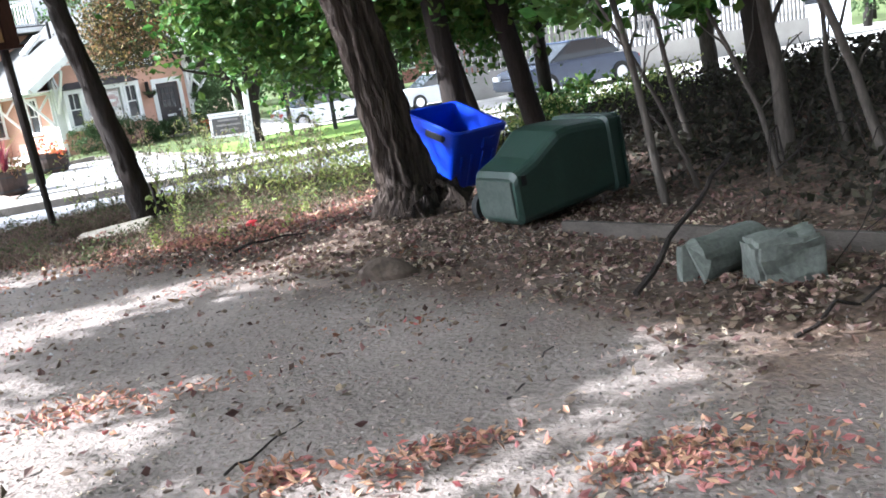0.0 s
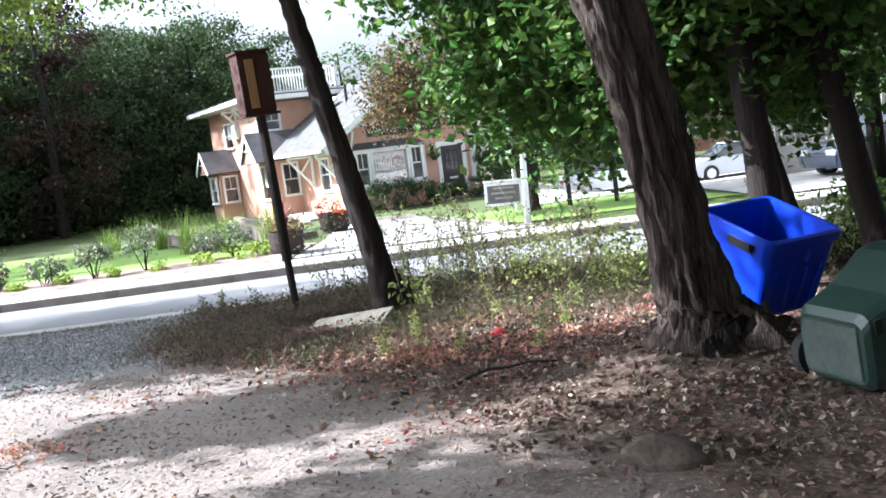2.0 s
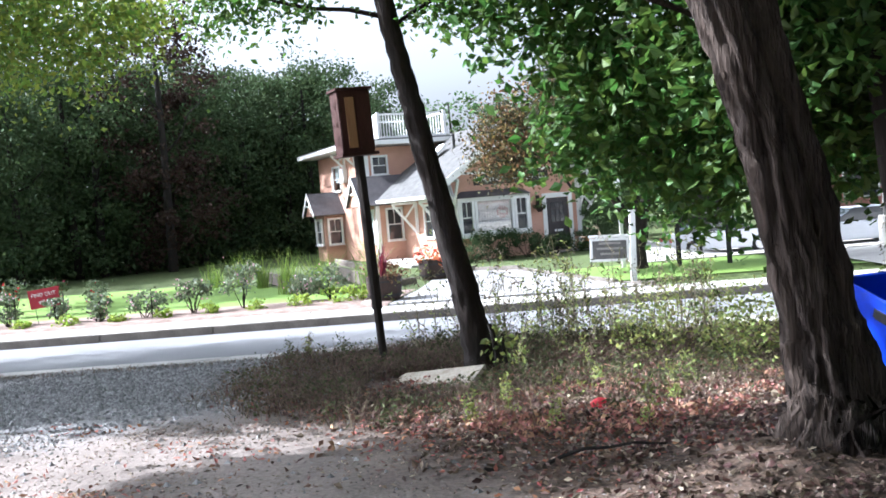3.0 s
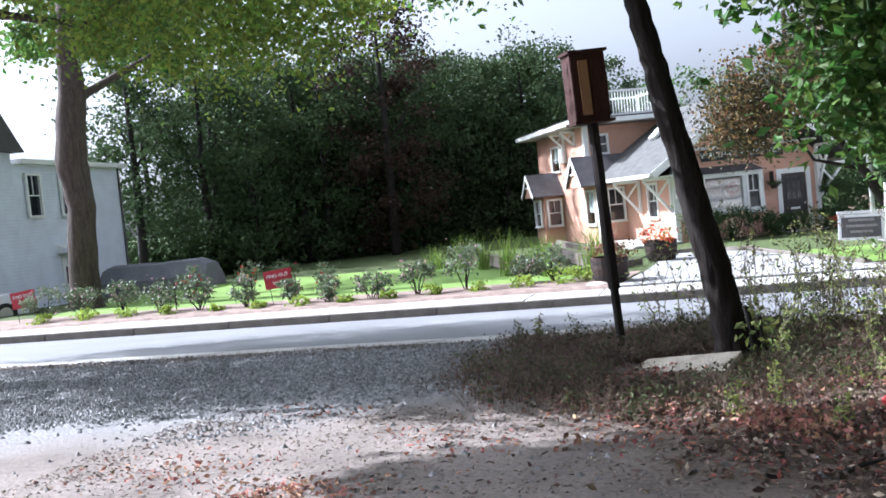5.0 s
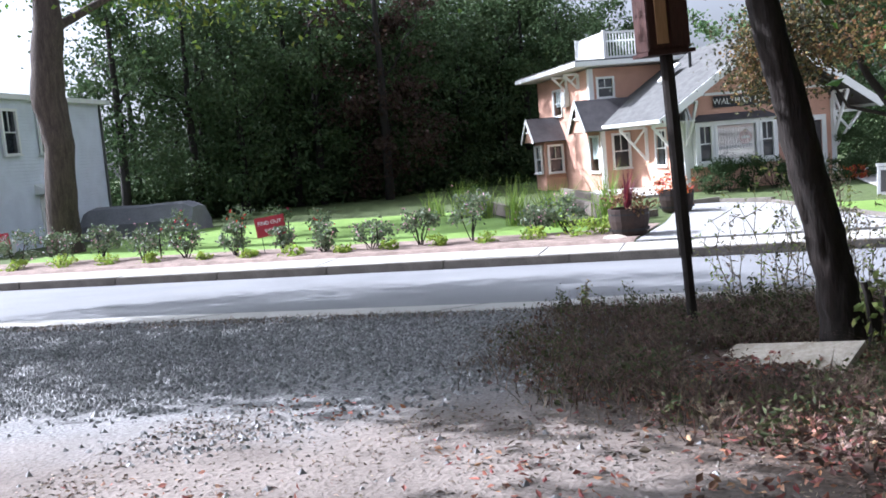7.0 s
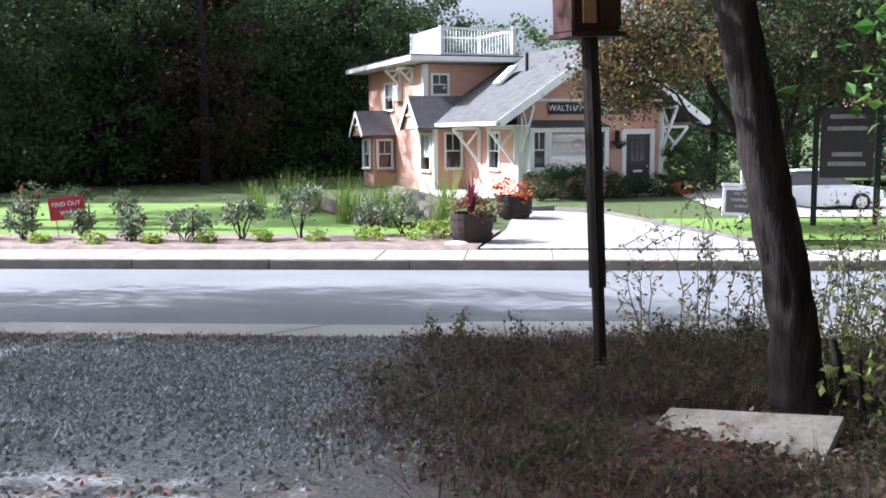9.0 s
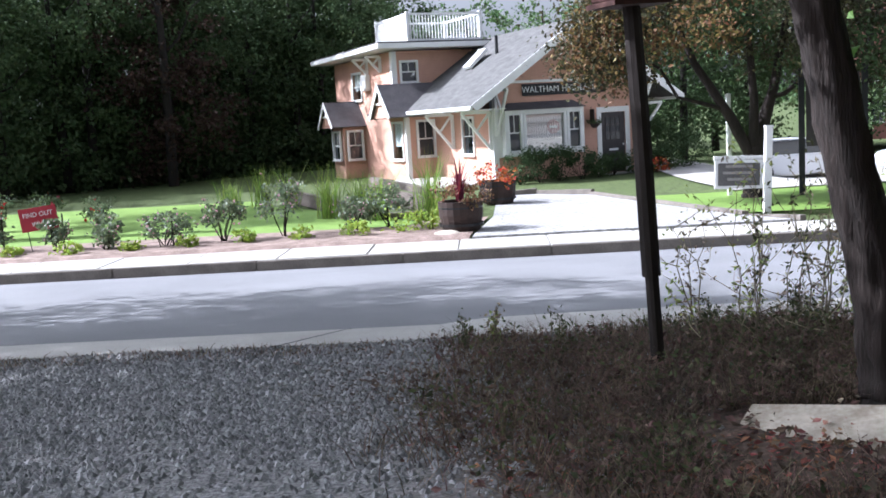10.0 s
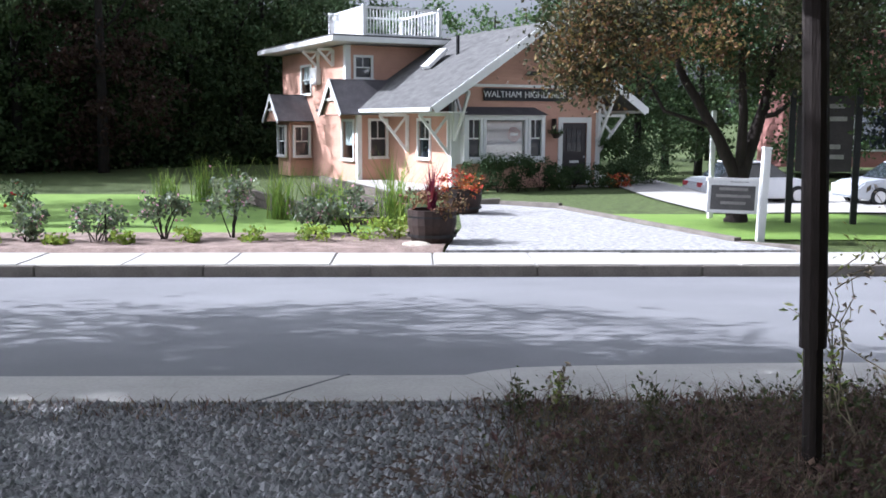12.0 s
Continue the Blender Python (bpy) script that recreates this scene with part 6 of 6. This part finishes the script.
def stones(pts, size, r):
    base = np.array([[1, 0, 0], [-1, 0, 0], [0, 1, 0], [0, -1, 0], [0, 0, 0.8], [0, 0, -0.5]], float)
    tri = np.array([[0, 2, 4], [2, 1, 4], [1, 3, 4], [3, 0, 4], [2, 0, 5], [1, 2, 5], [3, 1, 5], [0, 3, 5]])
    n = len(pts)
    s = size * r.uniform(0.4, 1.5, (n, 1, 1)) * r.uniform(0.6, 1.3, (n, 1, 3))
    a = r.uniform(0, 6.28, n)
    c, sn = np.cos(a), np.sin(a)
    R = np.zeros((n, 3, 3))
    R[:, 0, 0], R[:, 0, 1], R[:, 1, 0], R[:, 1, 1], R[:, 2, 2] = c, -sn, sn, c, 1
    v = np.einsum("nij,nkj->nki", R, base[None] * s) + pts[:, None]
    f = (np.arange(n)[:, None, None] * 6 + tri[None]).reshape(-1, 3)
    return v.reshape(-1, 3), f


pts, r = scatter(125000, -8.0, 1.5, -6.5, 1.25, lambda x, y: sstep(-1.6, 0.6, 1.0 * y - 0.55 * x + 1.6 * noise.noise(Vector((x * 0.6, y * 0.6, 4)))) * (1 - 0.8 * sstep(-1.2, 0.2, x)) + 0.006, 303)
v, f = stones(pts, 0.0185, r)
tagged(raw("gravel", v, f, M_PEBBLE), "loose grey crushed-stone gravel", "gravel", kind="stuff")

pts, r = scatter(26000, -3.0, 3.6, -11.2, -2.6, lambda x, y: 0.25 + 0.6 * sstep(-0.1, 0.4, noise.noise(Vector((x * 1.4, y * 1.4, 31)))), 308)
v, f = stones(pts, 0.0085, r)
tagged(raw("grit", v, f, M_GRIT), "fine grit and chips trodden into the dirt", "grit", kind="stuff")
pts, r = scatter(14000, -3.0, 3.4, -11.2, -2.2, lambda x, y: 0.2 + 0.8 * sstep(-0.1, 0.4, noise.noise(Vector((x * 1.2, y * 1.2, 35)))), 315)
pts[:, 2] += 0.005
v, f = leaf_mesh(pts, 0.026, r, flat=0.7, aspect=0.4)
tagged(raw("debris", v, f, M_LITTER_PALE), "pale crumbs of dry leaf on the trodden dirt", "debris", kind="stuff")
M_CHIP = mat("bark_chip", (0.21, 0.155, 0.12), (0.12, 0.085, 0.065), 0.9, 5, 40, 0.1, island=0.8)
pts, r = scatter(34000, -3.0, 3.4, -11.2, -2.2, lambda x, y: 0.15 + 0.85 * sstep(0.0, 0.45, noise.noise(Vector((x * 0.9, y * 0.9, 33)))), 309)
pts[:, 2] += 0.004
v, f = leaf_mesh(pts, 0.028, r, flat=0.7, aspect=0.4)
tagged(raw("debris", v, f, M_CHIP), "dark bark chips and leaf crumbs on the dirt", "debris", kind="stuff")
pts, r = scatter(6500, -10, 0.5, 0.9, 1.27, lambda x, y: 0.55 + 0.45 * noise.noise(Vector((x * 2, 0, 1))), 311)
v, f = blades(pts - [0, 0, 0.01], 0.045, 0.008, r, 1.2)
tagged(raw("dry_grass", v, f, M_STRAW), "thin strip of dry grass along the apron", "grass", kind="stuff")


def weedy(x, y):
    if -0.05 < x < 1.12 and -1.95 < y < -0.88:
        return 0.0
    e = ((x - 2.0) / 3.5) ** 2 + ((y + 0.4) / 3.0) ** 2
    return max(0.0, 1.15 - e + 0.35 * noise.noise(Vector((x * 1.5, y * 1.5, 7))))


pts, r = scatter(85000, -1.7, 5.0, -4.4, 1.2, lambda x, y: weedy(x, y) * (1.3 if y > -2.6 else 0.6) * (1 - 0.7 * sstep(1.0, 1.7, x)), 304)
v, f = blades(pts - [0, 0, 0.01], 0.12, 0.006, r, 1.7)
tagged(raw("dry_grass", v, f, M_STRAW), "matted dry brown grass and weeds round the pole", "grass", kind="stuff")
pts, r = scatter(26000, -1.5, 6.5, -4.2, 1.2, lambda x, y: weedy(x, y) * (1 if y > -2.8 else 0.5) * sstep(-0.3, 0.2, noise.noise(Vector((x * 1.8, y * 1.8, 41)))), 305)
pts[:, 2] += r.uniform(0.0, 0.2, len(pts))
v, f = leaf_mesh(pts, 0.032, r, flat=0.3)
tagged(raw("weeds", v, f, M_WEED), "low mixed green and brown weeds", "weeds", kind="stuff")
# low tufts of broad-leaved weeds on the mound
cen, r = scatter(520, -1.4, 3.2, -3.7, 1.1, lambda x, y: min(1, weedy(x, y)) * sstep(-0.2, 0.3, noise.noise(Vector((x * 1.3, y * 1.3, 61)))), 312)
tuft = np.repeat(cen, 34, 0)
up = r.uniform(0, 1, len(tuft))
tuft += r.normal(0, 1, (len(tuft), 3)) * np.array([0.075, 0.075, 0.01]) * (0.5 + up[:, None])
tuft[:, 2] += 0.01 + 0.17 * up * np.repeat(r.uniform(0.4, 1.3, len(cen)), 34)
v, f = leaf_mesh(tuft, 0.042, r, flat=0.1, aspect=0.45)
tagged(raw("weeds", v, f, M_WEED), "dull olive tufts of broad-leaved weeds", "weeds", kind="stuff")
M_WEEDGREEN = mat("fresh_weed", (0.34, 0.4, 0.12), (0.21, 0.25, 0.075), 0.6, 3, 20, 0, island=0.8, translucent=0.45)
pts, r = scatter(44000, 1.6, 9.0, -2.2, 1.2, lambda x, y: sstep(1.6, 3.4, x) * sstep(-0.25, 0.35, noise.noise(Vector((x * 1.7, y * 1.7, 51)))) * sstep(-2.4, -1.2, y + 0.5 * noise.noise(Vector((x, y, 5)))), 306)
pts[:, 2] += 0.55 * r.uniform(0.0, 1.0, len(pts)) ** 1.6
v, f = leaf_mesh(pts, 0.046, r, flat=0.15)
tagged(raw("weeds", v, f, M_WEEDGREEN), "fresh green undergrowth along the road edge", "weeds", kind="stuff")


# reddened leaves over the mound and round the slab
pts, r = scatter(9000, 0.0, 3.4, -4.0, -1.2, lambda x, y: sstep(-0.15, 0.3, noise.noise(Vector((x * 1.9, y * 1.9, 91)))) * (0.9 if x > 1.0 else 0.4), 319)
pts[:, 2] += r.uniform(0.008, 0.07, len(pts))
v, f = leaf_mesh(pts, 0.05, r, flat=0.35, aspect=0.55)
tagged(raw("leaf_litter", v, f, M_LITTER_PINK), "curled reddish-tan leaves over the weedy mound", "leaves", kind="stuff")
# brush on the shaded bank, its leaf colour darkened to carry that shade
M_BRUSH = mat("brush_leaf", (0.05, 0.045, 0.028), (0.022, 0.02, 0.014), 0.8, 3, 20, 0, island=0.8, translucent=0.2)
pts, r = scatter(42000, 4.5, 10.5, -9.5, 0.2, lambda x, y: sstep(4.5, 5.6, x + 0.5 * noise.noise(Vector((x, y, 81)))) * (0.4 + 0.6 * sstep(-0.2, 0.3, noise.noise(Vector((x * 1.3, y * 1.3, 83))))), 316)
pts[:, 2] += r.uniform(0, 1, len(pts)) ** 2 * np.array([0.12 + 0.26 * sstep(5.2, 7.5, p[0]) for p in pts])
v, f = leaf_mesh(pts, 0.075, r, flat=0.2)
tagged(raw("brush", v, f, M_BRUSH), "tangled brush and dead leaves, coloured darker for the bank's shade", "brush", kind="stuff")
vine = []
for k in range(150):
    x, y = r.uniform(4.8, 8.5), r.uniform(-9, -0.5)
    z, a, w = ground_z(x, y), r.uniform(0, 6.28), r.uniform(0.3, 0.9)
    h = r.uniform(0.1, 0.55)
    vine.append(tube([(x + w * q * math.cos(a), y + w * q * math.sin(a), z + h * math.sin(math.pi * min(1, 0.15 + q))) for q in (0, 0.25, 0.5, 0.75, 1)], [0.007, 0.006, 0.005, 0.004, 0.003], 4))
vs, fs = join(vine)
tagged(raw("brushwood", vs, fs, M_BARK_DARK), "thin dead arching stems over the shaded bank", "brushwood", kind="stuff")
# fallen leaves caught in the dry grass round the pole
pts, r = scatter(11000, -1.6, 2.6, -3.8, 1.2, lambda x, y: min(1, weedy(x, y)), 317)
pts[:, 2] += r.uniform(0.02, 0.1, len(pts))
v, f = leaf_mesh(pts, 0.05, r, flat=0.3, aspect=0.5)
tagged(raw("leaf_litter", v, f, M_LITTER), "brown leaves caught in the dry grass", "leaves", kind="stuff")


M_DRYSTALK = mat("bleached_stalk", (0.36, 0.31, 0.21), (0.2, 0.165, 0.11), 0.85, 3, 20, 0, island=0.9, translucent=0.3)


def tall_weed(x, y, h, seed, material):
    """Single stalk with side shoots, small leaves and seed heads."""
    r = np.random.default_rng(seed)
    w = empty("tall_weed", pose(x, y, ground_z(x, y) - 0.02, 0, 0, r.uniform(0, 360)), "tall thin dry weed stalk with small leaves", "weed", "tall weeds")
    top = (r.normal(0, 0.12) * h, r.normal(0, 0.08) * h, h)
    main = along((0, 0, 0), top, 7, 0.2, seed)
    segs = [tube(main, np.linspace(0.006, 0.002, 7), 4)]
    lv = [main[2:]]
    for k in range(5):
        a = main[1 + k % 5 + (1 if k > 3 else 0)]
        b = a + np.array([r.normal(0, 0.16), r.normal(0, 0.16), r.uniform(0.1, 0.3)]) * h
        q = along(a, b, 4, 0.2, seed + 9 + k)
        segs.append(tube(q, np.linspace(0.004, 0.0015, 4), 4))
        lv.append(q[1:])
    vs, fs = join(segs)
    raw("stalk", vs, fs, M_DRYSTALK, w)
    c = np.concatenate(lv)
    c = np.repeat(c, 4, 0) + r.normal(0, 0.025, (len(c) * 4, 3))
    v, f = leaf_mesh(c, 0.04, r, aspect=0.4)
    tagged(raw("leaf_spray", v, f, material, w), kind="stuff")
    return w


r = np.random.default_rng(318)
for k in range(4):
    tall_weed(r.uniform(-1.6, 2.4), r.uniform(0.65, 1.15), r.uniform(0.12, 0.26), 600 + k, M_WEED)
# dead sucker shoots beside the leaning trunk
stump = empty("dead_sucker", pose(1.16, -1.02, ground_z(1.16, -1.02) - 0.05), "dark broken sucker stems at the foot of the trunk", "stump")
for k, (dx, dy, h, rad) in enumerate(((0, 0, 0.5, 0.035), (0.1, -0.1, 0.42, 0.022), (0.06, 0.08, 0.3, 0.03))):
    vs, fs = tube(along((dx, dy, 0), (dx - 0.1 * h, dy, h), 6, 0.15, 90 + k), np.linspace(rad, rad * 0.6, 6), 8, 0.1, k)
    raw("stem", vs, fs, M_BARK_DARK, stump)
v, f = leaf_mesh(np.array([(0.05, 0, 0.3)]) + r.normal(0, 0.12, (70, 3)), 0.07, r)
raw("foliage", v, f, M_WEEDGREEN, stump)
r = np.random.default_rng(310)
for k in range(104):
    x = r.uniform(0.3, 3.4) if k < 62 else r.uniform(1.6, 5.5) if k > 78 else r.uniform(-1.5, 3.0)
    y = r.uniform(0.0, 1.1) if k < 62 else r.uniform(-1.6, 1.0) if k > 78 else r.uniform(0.5, 1.1)
    h = r.uniform(0.55, 1.05) if k < 62 else r.uniform(0.4, 0.8) if k > 78 else r.uniform(0.14, 0.28)
    if abs(x) < 0.12:
        continue
    tall_weed(x, y, h, 320 + k, (M_WEEDGREEN, M_DRYSTALK, M_WEED)[k % 3])
for k, (x, y, h) in enumerate(((1.55, -3.6, 0.3), (2.1, -3.9, 0.34), (1.25, -2.9, 0.26), (1.9, -2.6, 0.4), (2.35, -3.2, 0.3), (1.0, -3.3, 0.22), (2.6, -2.4, 0.4), (1.35, -1.3, 0.45), (1.2, -0.6, 0.5))):
    tall_weed(x, y, h, 520 + k, M_WEEDGREEN)
